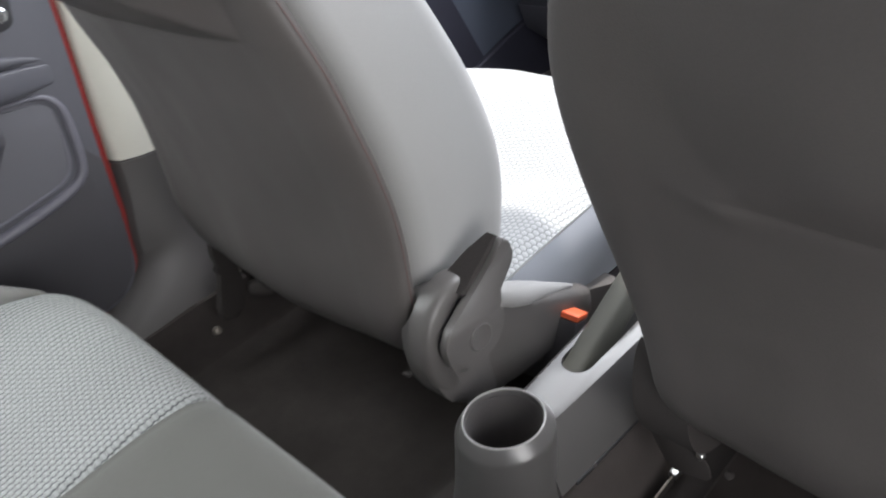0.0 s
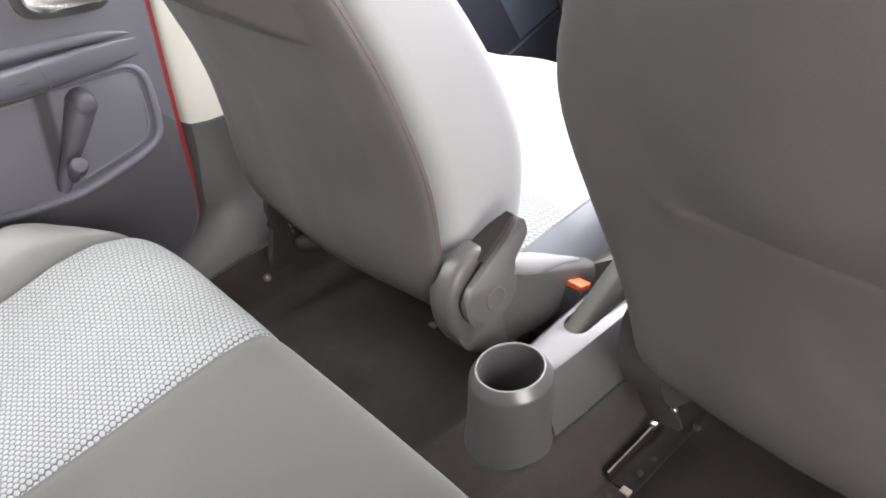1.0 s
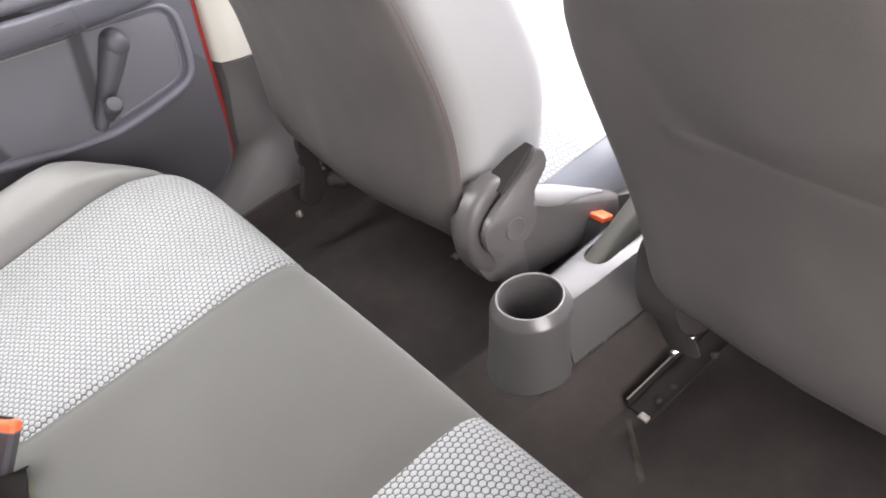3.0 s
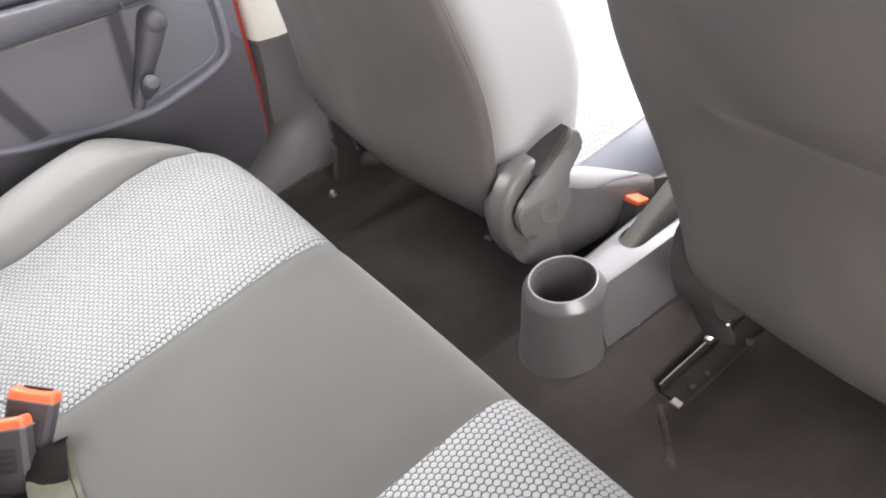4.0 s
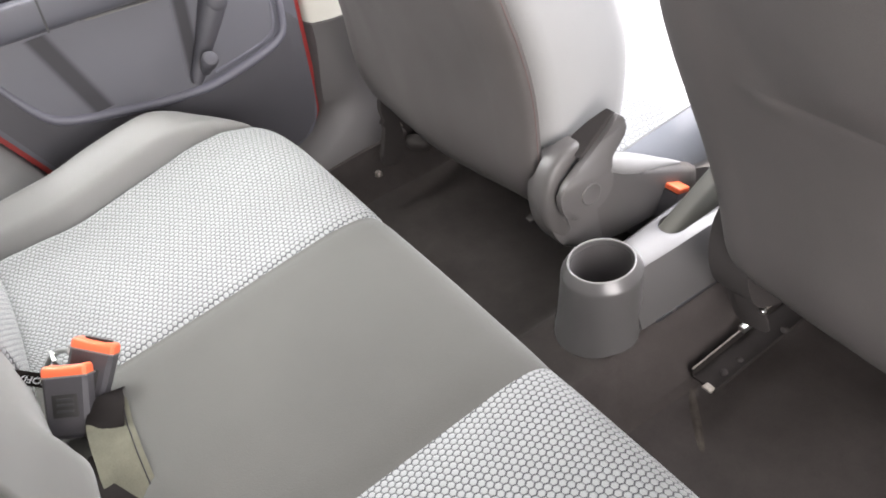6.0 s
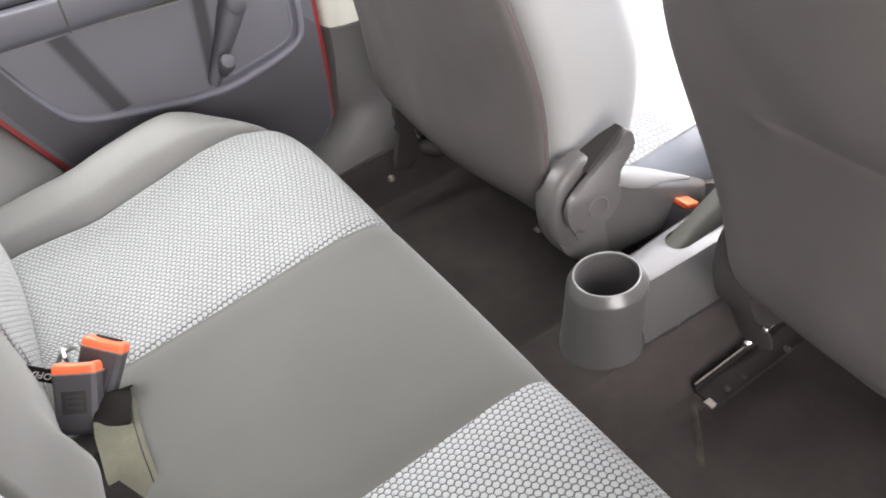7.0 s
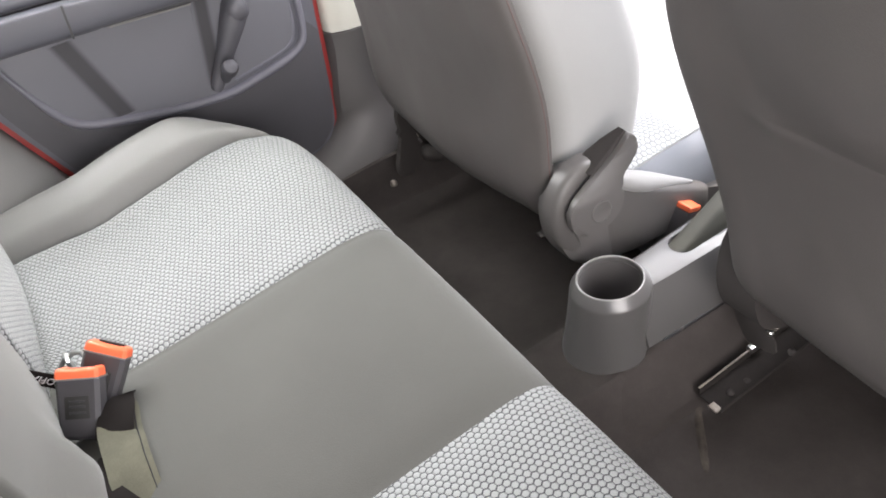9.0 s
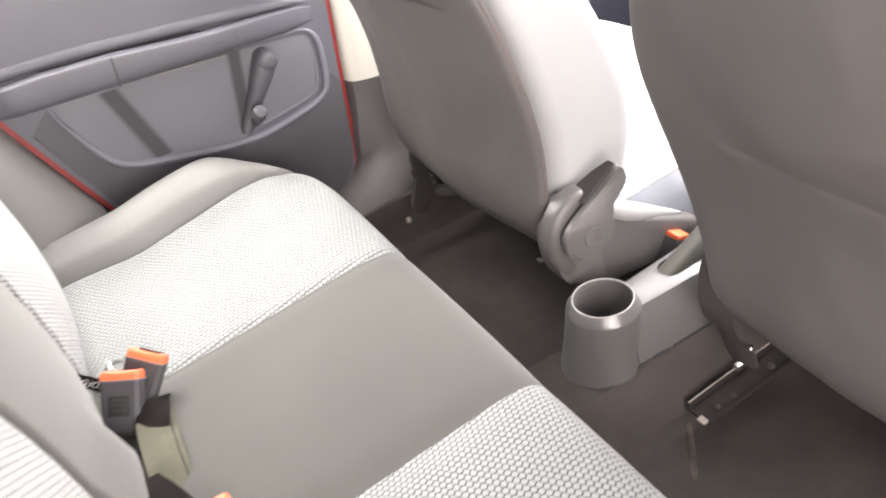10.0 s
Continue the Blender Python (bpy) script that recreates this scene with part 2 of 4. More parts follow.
def tube(points, radius, n=10):
    """A round bar along points; radius: one number or one a point."""
    pts = [Vector(p) for p in points]
    loops = []
    for i, p in enumerate(pts):
        way = (pts[min(i + 1, len(pts) - 1)] - pts[max(i - 1, 0)]).normalized()
        side = way.cross(Vector((0.31, 0.17, 0.93))).normalized()
        up = side.cross(way)
        r = radius[i] if isinstance(radius, (list, tuple)) else radius
        loops.append([p + r * (math.cos(2 * math.pi * k / n) * side + math.sin(2 * math.pi * k / n) * up) for k in range(n)])
    return loft(loops)


def curve(points, steps=8):
    """A smooth run (Catmull-Rom) through points of any dimension."""
    pts = [Vector(p) for p in points]
    pts = [pts[0] * 2 - pts[1], *pts, pts[-1] * 2 - pts[-2]]
    out = []
    for a, b, c, d in zip(pts, pts[1:], pts[2:], pts[3:]):
        for k in range(steps):
            t = k / steps
            out.append(0.5 * (2 * b + (c - a) * t + (2 * a - 5 * b + 4 * c - d) * t * t + (3 * b - a - 3 * c + d) * t**3))
    return out + [pts[-2]]


def smooth(a, b, x):
    t = min(max((x - a) / (b - a), 0.0), 1.0)
    return t * t * (3 - 2 * t)


def interp(table, x):
    return float(np.interp(x, [r[0] for r in table], [r[1] for r in table]))


def prism(outline, axis, lo, hi, bevel=0.0, seg=2, m=None):
    """A slab with the given flat outline, thick along axis from lo to hi. The outline's pairs are the two other axes in order."""
    def at(p, d):
        q = [p[0], p[1]]
        q.insert("xyz".index(axis), d)
        return m @ Vector(q) if m else Vector(q)
    bm = bmesh.new()
    a = [bm.verts.new(at(p, lo)) for p in outline]
    b = [bm.verts.new(at(p, hi)) for p in outline]
    n = len(a)
    for i in range(n):
        bm.faces.new((a[i], a[(i + 1) % n], b[(i + 1) % n], b[i]))
    fa, fb = bm.faces.new(a[::-1]), bm.faces.new(b)
    if bevel:
        bmesh.ops.bevel(bm, geom=list({*fa.edges, *fb.edges}), offset=bevel, segments=seg, affect="EDGES", profile=0.6)
    return bm


def sheet(fn, us, vs, depth, uv=None):
    """A skin fn(u, v) over a grid, with its underside lowered by the vector depth, closed round the rim; uv(u, v) lays out cloth."""
    bm = bmesh.new()
    depth = Vector(depth)
    top = [[bm.verts.new(fn(u, v)) for v in vs] for u in us]
    bot = [[bm.verts.new(Vector(fn(u, v)) + depth) for v in vs] for u in us]
    nu, nv = len(us), len(vs)
    layer = bm.loops.layers.uv.new("UVMap") if uv else None
    for i in range(nu - 1):
        for j in range(nv - 1):
            ij = [(i, j), (i + 1, j), (i + 1, j + 1), (i, j + 1)]
            f = bm.faces.new([top[p][q] for p, q in ij])
            if uv:
                for loop, (p, q) in zip(f.loops, ij):
                    loop[layer].uv = uv(us[p], vs[q])
            bm.faces.new([bot[p][q] for p, q in ij[::-1]])
    rim = [(i, 0) for i in range(nu)] + [(nu - 1, j) for j in range(1, nv)] + [(i, nv - 1) for i in range(nu - 2, -1, -1)] + [(0, j) for j in range(nv - 2, 0, -1)]
    for (a, b), (c, d) in zip(rim, rim[1:] + rim[:1]):
        bm.faces.new((top[a][b], top[c][d], bot[c][d], bot[a][b]))
    return bm


def span(a, b, n):
    return [a + (b - a) * k / (n - 1) for k in range(n)]


# ---- the setting: ground, floor, body shell ----
bm = box(-40, 40, -40, 40, -0.5, -0.4)
tagged(part("ground", bm, ASPHALT), "grey asphalt ground outside the car", "ground", kind="structure")


def floor_z(x, y):
    tunnel = 0.090 * (1 - smooth(0.045, 0.088 if x > 0 else 0.15, abs(x)))
    edge = 0.088 * smooth(0.588, 0.606, abs(x))
    lump = 0.006 * noise.noise(Vector((x * 7, y * 7, 0)))
    return 0.028 + tunnel + edge + lump


bm = sheet(lambda x, y: (x, y, floor_z(x, y)), span(-0.68, 0.68, 200), span(-0.25, 1.25, 150), (0, 0, -0.03))
floor = tagged(part("floor", bm, CARPET), "black felt carpet over the floor and tunnel", "floor", kind="structure")

roof = tagged(part("ceiling", box(-0.70, 0.70, -1.0, 0.62, 1.162, 1.19, 0.01), LINING), "light grey headlining under the roof", "ceiling", kind="structure")
for side, name in ((-1, "wall_left"), (1, "wall_right")):
    bm = bmesh.new()
    lo, hi = sorted((side * 0.70, side * 0.74))
    runs = [(-1.3, 1.35)] if side < 0 else [(-1.3, -0.62), (0.22, 1.35)]
    for a, b in runs:
        box(lo, hi, a, b, -0.15, 0.70, bm=bm)
    lo, hi = sorted((side * 0.66, side * 0.72))
    box(lo, hi, -1.3, -0.62, 0.70, 1.05, bm=bm)
    box(lo, hi, 0.20, 0.32, 0.70, 1.05, bm=bm)
    box(lo, hi, -1.3, 0.75, 1.05, 1.16, bm=bm)
    tagged(part(name, bm, PILLAR), "dark body side of the cabin with window openings", "wall", kind="structure")
tagged(part("wall_rear", box(-0.74, 0.74, -1.34, -1.305, -0.15, 0.8), PILLAR), "dark rear wall of the cabin", "wall", kind="structure")
tagged(part("wall_front", box(-0.695, 0.695, 1.255, 1.30, -0.1, 0.72), DARK), "dark front bulkhead of the cabin", "wall", kind="structure")
tagged(part("parcel_shelf", box(-0.65, 0.65, -1.30, -0.66, 0.76, 0.78, 0.005), DARK), "dark parcel shelf behind the rear seat", "shelf", kind="structure")


# ---- left rear door ----
door = thing("rear_door", "red car door with blue-grey plastic trim, closed", "car door", at=(-0.68, -0.1, 0.15))


def under(ob, parent):
    """Parents ob where it stands."""
    ob.parent = parent
    ob.matrix_parent_inverse = Matrix.Translation(parent.location).inverted()
    return ob


trim_edge = curve([(0.168, 0.66), (0.163, 0.548), (0.148, 0.385), (0.134, 0.23), (0.122, 0.185), (0.095, 0.16), (0.04, 0.15), (-0.1, 0.148), (-0.2, 0.155),
                   (-0.245, 0.2), (-0.28, 0.28), (-0.335, 0.40), (-0.385, 0.52), (-0.42, 0.66)], 5)
red_edge = [(y + (0.009 if y > -0.05 else -0.010), z - (0.010 if z < 0.25 else 0)) for y, z in [tuple(p) for p in trim_edge]]
under(part("door_shell", prism(red_edge, "x", -0.698, -0.6635, 0.004), RED, label="red painted door edge"), door)
under(part("trim_panel", prism([tuple(p) for p in trim_edge], "x", -0.690, -0.657, 0.006, 3), DOOR), door)
# pocket: raised inlay cloth inside a rounded ridge
ridge = curve([(-0.311, 0.495), (-0.307, 0.472), (-0.290, 0.430), (-0.264, 0.381), (-0.240, 0.360), (-0.197, 0.346), (-0.120, 0.329), (-0.061, 0.321), (-0.019, 0.318), (0.033, 0.325), (0.082, 0.335), (0.108, 0.347), (0.119, 0.365), (0.124, 0.400), (0.125, 0.436), (0.118, 0.455), (0.103, 0.465), (0.072, 0.469), (0.03, 0.472)], 8)
field = curve([(-0.308, 0.494), (-0.288, 0.436), (-0.262, 0.386), (-0.238, 0.364), (-0.197, 0.350), (-0.120, 0.333), (-0.055, 0.326), (-0.010, 0.335), (0.046, 0.343), (0.082, 0.351), (0.098, 0.361), (0.105, 0.378), (0.111, 0.415),
               (0.112, 0.445), (0.10, 0.457), (0.07, 0.462), (0.015, 0.468), (-0.059, 0.474), (-0.2, 0.486), (-0.308, 0.494)], 5)[:-1]
inlay = under(part("inlay", prism([tuple(p) for p in field], "x", -0.66, -0.6545, 0.002), DOOR_INLAY, label="blue-grey inlay panel"), door)
under(part("ridge", tube([(-0.6565, p[0], p[1]) for p in ridge], [0.002 + 0.0060 * smooth(0, 34, i) * (1 - 0.35 * smooth(len(ridge) - 74, len(ridge) - 44, i)) * (1 - 0.9 * smooth(len(ridge) - 40, len(ridge) - 6, i)) for i in range(len(ridge))], 12), LIT_RIDGE, label="rounded ridge, coloured lighter for the light on it"), door)
inner = curve([(-0.008, 0.336), (0.046, 0.344), (0.084, 0.352), (0.100, 0.364), (0.107, 0.385), (0.111, 0.415), (0.112, 0.446)], 8)
under(part("inner_ridge", tube([(-0.6555, p[0], p[1]) for p in inner], [0.0028 - 0.0022 * smooth(len(inner) * 0.6, len(inner) - 1, i) for i in range(len(inner))], 8), LIT_RIDGE), inlay)
# two cast shadows on the inlay, painted as dark soft-edged sheets
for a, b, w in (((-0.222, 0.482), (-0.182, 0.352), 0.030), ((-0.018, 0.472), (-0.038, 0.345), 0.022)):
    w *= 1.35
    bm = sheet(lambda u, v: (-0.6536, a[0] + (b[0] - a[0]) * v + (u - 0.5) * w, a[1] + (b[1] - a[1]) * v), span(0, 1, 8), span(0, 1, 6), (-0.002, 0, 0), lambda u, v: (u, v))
    under(part("shadow_strip", bm, SHADOW_STRIP, label="painted shadow on the inlay, diagonal with soft edges"), inlay)
low_edge = [(p[0], p[1] - 0.006) for p in ridge[:104]] + [(0.1455, 0.36), (0.1402, 0.30), (0.1326, 0.228), (0.1206, 0.1864), (0.0942, 0.1615), (0.04, 0.1515), (-0.1, 0.1495), (-0.197, 0.158), (-0.240, 0.205), (-0.274, 0.282), (-0.322, 0.390), (-0.348, 0.455)]
under(part("lower_panel", prism(low_edge, "x", -0.66, -0.6555, 0.002), DOOR_LOW, label="dark grained lower panel"), door)
# armrest bar
loops = []
for y in span(-0.40, 0.150, 44):
    zc = 0.507 - 0.055 * (y + 0.1)
    d = 0.0385 * smooth(-0.41, -0.35, y) * interp(((-0.05, 1.0), (0.02, 0.92), (0.06, 0.66), (0.09, 0.40), (0.12, 0.15), (0.14, 0.04), (0.15, 0.02)), y)
    h = interp(((-0.40, 0.020), (-0.30, 0.027), (-0.20, 0.026), (-0.10, 0.019), (-0.05, 0.017), (0.05, 0.016), (0.10, 0.010), (0.15, 0.000)), y)
    low = -0.004 * smooth(0.05, 0.12, y)
    sec = [(-0.66, zc + h - 0.004), (-0.66 + d * 0.6, zc + h), (-0.66 + d * 0.92, zc + h - 0.001), (-0.66 + d, zc + h - 0.006), (-0.66 + d * 0.99, zc - 0.008),
           (-0.66 + d * 0.82, zc - 0.019), (-0.66 + d * 0.45, zc - 0.025 - low), (-0.66, zc - 0.027 - low)]
    loops.append([(p[0], y, p[1]) for p in curve(sec, 3)])
arm = under(part("armrest", loft(loops), DOOR, sharp=75), door)
under(part("joint", prism([(-0.204, 0.492), (-0.201, 0.492), (-0.197, 0.538), (-0.200, 0.538)], "x", -0.64, -0.6207), DARK), arm)
under(part("joint", prism([(-0.008, 0.482), (-0.006, 0.482), (-0.011, 0.518), (-0.013, 0.518)], "x", -0.64, -0.6225), DOOR_DARK), arm)
under(part("seam", tube([(-0.631, y, 0.4865 - 0.055 * (y + 0.1)) for y in span(-0.16, -0.02, 12)], 0.0013, 6), DARK), arm)
# highlight along the armrest's lower edge, drawn as a pale tube
under(part("edge_highlight", tube([(-0.638, y, 0.4806 - 0.0804 * (y + 0.1)) for y in span(-0.152, -0.035, 12)], 0.0015, 6), BOLSTER, label="light line for the highlight along the armrest's lower edge"), arm)
under(part("seam", tube([(-0.6222, y, 0.507 - 0.075 * (y + 0.1)) for y in span(-0.172, -0.03, 10)], 0.0009, 6), DARK), arm)
# flat dark slab: the shade in the hand opening put into its colour
under(part("opening_shade", prism([(-0.30, 0.527), (-0.06, 0.515), (-0.045, 0.516), (-0.07, 0.526), (-0.12, 0.532), (-0.30, 0.544)], "x", -0.66, -0.6555, 0.001), DULL, label="dark slab for the shade in the hand opening"), door)
brow = curve([(-0.40, 0.556), (-0.266, 0.552), (-0.169, 0.544), (-0.038, 0.531), (0.06, 0.520), (0.11, 0.511), (0.147, 0.496)], 8)
under(part("brow", tube([(-0.660, p[0], p[1]) for p in brow], [0.010 - 0.008 * smooth(len(brow) * 0.6, len(brow) - 1, i) for i in range(len(brow))], 12), DOOR), door)
# shade under the brow, painted as a thin darker slab
under(part("brow_shade", prism([(-0.10, 0.522), (0.0, 0.513), (0.09, 0.506), (0.11, 0.508), (0.06, 0.518), (-0.038, 0.530), (-0.12, 0.537)], "x", -0.66, -0.6562, 0.001), DOOR_DARK, label="painted shade between brow and armrest"), door)
# inner handle in its cup
cup = under(part("handle_cup", prism([tuple(p) for p in curve([(-0.005, 0.60), (0.0, 0.575), (0.02, 0.562), (0.07, 0.553), (0.108, 0.552), (0.118, 0.57), (0.112, 0.61), (0.0, 0.64), (-0.005, 0.60)], 4)[:-1]], "x", -0.66, -0.6545, 0.002), DARK, label="black handle cup"), door)
under(part("handle", prism([tuple(p) for p in curve([(0.008, 0.612), (0.006, 0.588), (0.022, 0.572), (0.05, 0.570), (0.085, 0.566), (0.104, 0.563), (0.108, 0.578), (0.085, 0.588), (0.05, 0.60), (0.035, 0.622), (0.008, 0.612)], 4)[:-1]], "x", -0.652, -0.636, 0.005, 3), CHROME, label="satin chrome door handle"), cup)
# window crank: domed hub, a thick arm that narrows, a knob standing out at its end
hub = Matrix.Translation((-0.655, 0.025, 0.445)) @ pose(0, 0, 0, 0, 90, 0)
hub_ob = under(part("crank_hub", lathe([(0.0, 0), (0.0185, 0), (0.0185, 0.012), (0.0178, 0.022), (0.0160, 0.030), (0.012, 0.0345), (0.006, 0.0362), (0, 0.0365)], n=32, m=hub), DOOR_DARK), door)
loops = []
for k in span(0, 1, 14):
    y, z = 0.025 - 0.070 * k, 0.445 - 0.109 * k
    w = 0.0180 - 0.0075 * smooth(0, 0.85, k)
    w *= 1 - 0.35 * smooth(0.93, 1.0, k)
    hi = 0.034 - 0.014 * smooth(0.05, 0.9, k)
    lo = 0.002 + 0.006 * smooth(0, 0.4, k)
    across = Vector((0, 0.841, -0.540))
    sec = [(-w, lo), (-w * 0.99, hi * 0.55), (-w * 0.86, hi * 0.82), (-w * 0.55, hi * 0.97), (0, hi), (w * 0.55, hi * 0.97), (w * 0.86, hi * 0.82), (w * 0.99, hi * 0.55), (w, lo)]
    loops.append([Vector((-0.655 + d, y, z)) + across * a for a, d in sec])
arm_ob = under(part("window_crank", loft(loops), DOOR_DARK, label="dark plastic crank arm", sharp=70), door)
hub_ob.parent = arm_ob
knob = Matrix.Translation((-0.6375, -0.025, 0.353)) @ Matrix(((0, 0, 1), (1, 0, 0), (0, 1, 0))).to_4x4() @ pose(0, 0, 0, -38, 10, 0)
under(part("crank_knob", lathe([(0.0, -0.004), (0.0085, -0.004), (0.0085, 0.006), (0.0105, 0.018), (0.0125, 0.032), (0.0125, 0.040), (0.0105, 0.0455), (0.006, 0.048), (0, 0.0485)], n=28, m=knob), DOOR_DARK, label="grey plastic crank knob"), arm_ob)

# ---- B-pillar and sill ----
cream = []
for z in span(0.347, 1.0, 24):
    f = 0.160 + (z - 0.347) * 0.065
    b = f + 0.10 + 0.05 * smooth(0.5, 1.0, z)
    cream.append([(-0.70, f - 0.002, z), (-0.668, f, z), (-0.652, f + 0.006, z), (-0.64, f + 0.03, z), (-0.634, f + 0.06, z), (-0.64, b, z), (-0.70, b + 0.01, z)])
tagged(part("pillar_trim_upper", loft(cream), CREAM, sharp=80), "cream plastic trim of the door pillar", "pillar trim", kind="structure")
low = []
for z in span(0.095, 0.3458, 26):
    k = smooth(0.215, 0.09, z)
    f = 0.155 - 0.17 * k**1.5 - 0.02 * smooth(0.34, 0.2, z)
    b = 0.262 + 0.10 * k
    out = 0.024 * k
    low.append([(-0.70, f - 0.002, z), (-0.668, f, z), (-0.650 + out * 0.7, f + 0.008, z), (-0.636 + out, f + 0.035, z), (-0.630 + out, f + 0.07, z), (-0.634 + out, (f + b) / 2 + 0.03, z), (-0.645 + out, b, z), (-0.70, b + 0.01, z)])
tagged(part("pillar_trim_lower", loft(low), PILLAR), "dark grey plastic trim at the pillar's foot", "pillar trim", kind="structure")
sill = [[(-0.70, y, 0.02), (-0.60, y, 0.05), (-0.604, y, 0.095), (-0.622, y, 0.118), (-0.65, y, 0.128), (-0.70, y, 0.13)] for y in span(-0.5, 1.2, 12)]
tagged(part("door_sill", loft(sill), PILLAR), "dark grey plastic door sill", "sill", kind="structure")
arch = []
for z in span(0.10, 0.62, 14):
    y1 = interp([(0.10, -0.255), (0.28, -0.30), (0.41, -0.362), (0.62, -0.44)], z) + 0.030
    arch.append([(-0.70, y1 - 0.02, z), (-0.665, y1 - 0.022, z), (-0.64, y1 - 0.030, z), (-0.61, y1 - 0.055, z), (-0.57, y1 - 0.11, z), (-0.55, -0.75, z), (-0.70, -0.75, z)])
tagged(part("wheel_arch_trim", loft(arch), BOLSTER), "grey trim over the rear wheel arch", "trim", kind="structure")

# ---- rear bench ----
bench = thing("rear_bench", "rear bench seat with grey centre and pale hexagon panels", "car seat", at=(0, -0.2, 0.06))
PROFILE = curve([(-0.46, 0.27), (-0.42, 0.285), (-0.36, 0.293), (-0.28, 0.299), (-0.2, 0.306), (-0.12, 0.314), (-0.07, 0.3185), (-0.04, 0.319), (-0.016, 0.316),
                 (0.0, 0.307), (0.009, 0.292), (0.013, 0.272), (0.012, 0.24), (-0.002, 0.19), (-0.02, 0.12), (-0.035, 0.06)], 4)
RUN = [0.0]
for a, b in zip(PROFILE, PROFILE[1:]):
    RUN.append(RUN[-1] + (b - a).length)
SEAMS = (-0.62, -0.47, -0.171, 0.145, 0.46, 0.62)


def bench_point(x, k, lo, hi):
    y, z = PROFILE[k]
    x0, ax = x, abs(x)
    bolster = abs(lo + hi) > 0.7 and hi - lo < 0.2
    x += math.copysign(smooth(0.30, 0.47, ax) * interp(((-0.46, -0.026), (-0.385, -0.018), (-0.30, -0.002), (-0.217, 0.015), (-0.13, 0.030), (-0.06, 0.040), (-0.02, 0.030), (0.02, 0.01)), y), x)
    rise = 0.004 * smooth(0.41, 0.47, ax) + 0.033 * smooth(0.47, 0.56, ax) * smooth(0.04, -0.20, y) * (1 - 0.45 * smooth(-0.22, -0.44, y)) - 0.12 * smooth(0.55, 0.65, ax) - 0.024 * smooth(0.36, 0.56, ax) * smooth(-0.13, 0, y)
    y -= (0.075 * smooth(0.40, 0.63, ax) ** 1.5) * smooth(-0.2, 0.0, y)
    # towards the rear corner the centre panel spreads under the buckles
    x -= interp(((-0.46, 0.085), (-0.42, 0.075), (-0.39, 0.030), (-0.365, 0.0)), y) * (1 - smooth(0, 0.16, abs(x0 + 0.171)))
    gap = min(x0 - lo, hi - x0)
    plain = abs(lo + hi) < 0.2
    seam = 0.0038 * (1 - smooth(0, 0.026, gap)) if plain else 0.0036 * (1 - smooth(0, 0.009, gap))
    if abs(x0 - 0.145) < 0.04:
        seam = (0.0048 - 0.0036 * smooth(-0.09, 0.0, y)) * (1 - smooth(0, 0.036, abs(x0 - 0.145)))
    if bolster:
        seam = 0.030 * (1 - smooth(0, 0.036, abs(x0) - 0.47 if x0 < 0 else x0 - 0.46))
    crown = (0.010 if bolster else 0.003) * math.sin(math.pi * (x0 - lo) / (hi - lo))
    up = smooth(0.10, 0.29, z)
    return (x, y - seam * (1 - up), z + (rise + crown - seam) * up)


def panel_columns(lo, hi, n):
    return [lo, lo + 0.003, lo + 0.006, lo + 0.010] + span(lo + 0.016, hi - 0.016, n) + [hi - 0.010, hi - 0.006, hi - 0.003, hi]


for name, lo, hi, mat, lab in (("side_bolster", *SEAMS[0:2], BOLSTER, "smooth grey bolster"), ("hexagon_panel", *SEAMS[1:3], HEX, "pale hexagon fabric panel"),
                               ("centre_panel", *SEAMS[2:4], CENTRE, "plain grey centre panel"), ("hexagon_panel", *SEAMS[3:5], HEX, "pale hexagon fabric panel"),
                               ("side_bolster", *SEAMS[4:6], BOLSTER, "smooth grey bolster")):
    bm = sheet(lambda x, k: bench_point(x, k, lo, hi), panel_columns(lo, hi, 20), range(len(PROFILE)), (0, -0.035, -0.05), lambda x, k: (x, RUN[k]))
    under(part("cushion_" + name, bm, mat, label=lab, sharp=60), bench)

BACKLINE = curve([(-0.42, 0.23), (-0.408, 0.265), (-0.401, 0.30), (-0.400, 0.34), (-0.404, 0.41), (-0.420, 0.50), (-0.450, 0.60), (-0.485, 0.70), (-0.52, 0.77), (-0.56, 0.80), (-0.61, 0.80)], 4)
BRUN = [0.0]
for a, b in zip(BACKLINE, BACKLINE[1:]):
    BRUN.append(BRUN[-1] + (b - a).length)


def back_point(x, k, lo, hi):
    y, z = BACKLINE[k]
    seam = 0.006 * (1 - smooth(0, 0.010, min(x - lo, hi - x)))
    wing = -0.06 * smooth(0.46, 0.60, abs(x))
    puff = 0.010 * math.sin(math.pi * (x - lo) / (hi - lo)) * smooth(0.25, 0.34, z)
    roll = 0.022 * smooth(-0.08, -0.03, x) * smooth(0.27, 0.30, z) * (1 - smooth(0.31, 0.40, z))
    return (x, y - seam + wing + puff + roll, z)


for name, lo, hi, mat, lab in (("side_bolster", -0.60, -0.475, BOLSTER, "smooth grey bolster"), ("hexagon_panel", -0.475, -0.19, HEX, "pale hexagon fabric panel"),
                               ("centre_panel", -0.19, 0.075, CENTRE, "plain grey centre panel"), ("hexagon_panel", 0.075, 0.475, HEX, "pale hexagon fabric panel"),
                               ("side_bolster", 0.475, 0.60, BOLSTER, "smooth grey bolster")):
    bm = sheet(lambda x, k: back_point(x, k, lo, hi), panel_columns(lo, hi, 16), range(len(BACKLINE)), (0, -0.06, -0.02), lambda x, k: (x, BRUN[k]))
    under(part("backrest_" + name, bm, mat, label=lab, sharp=60), bench)


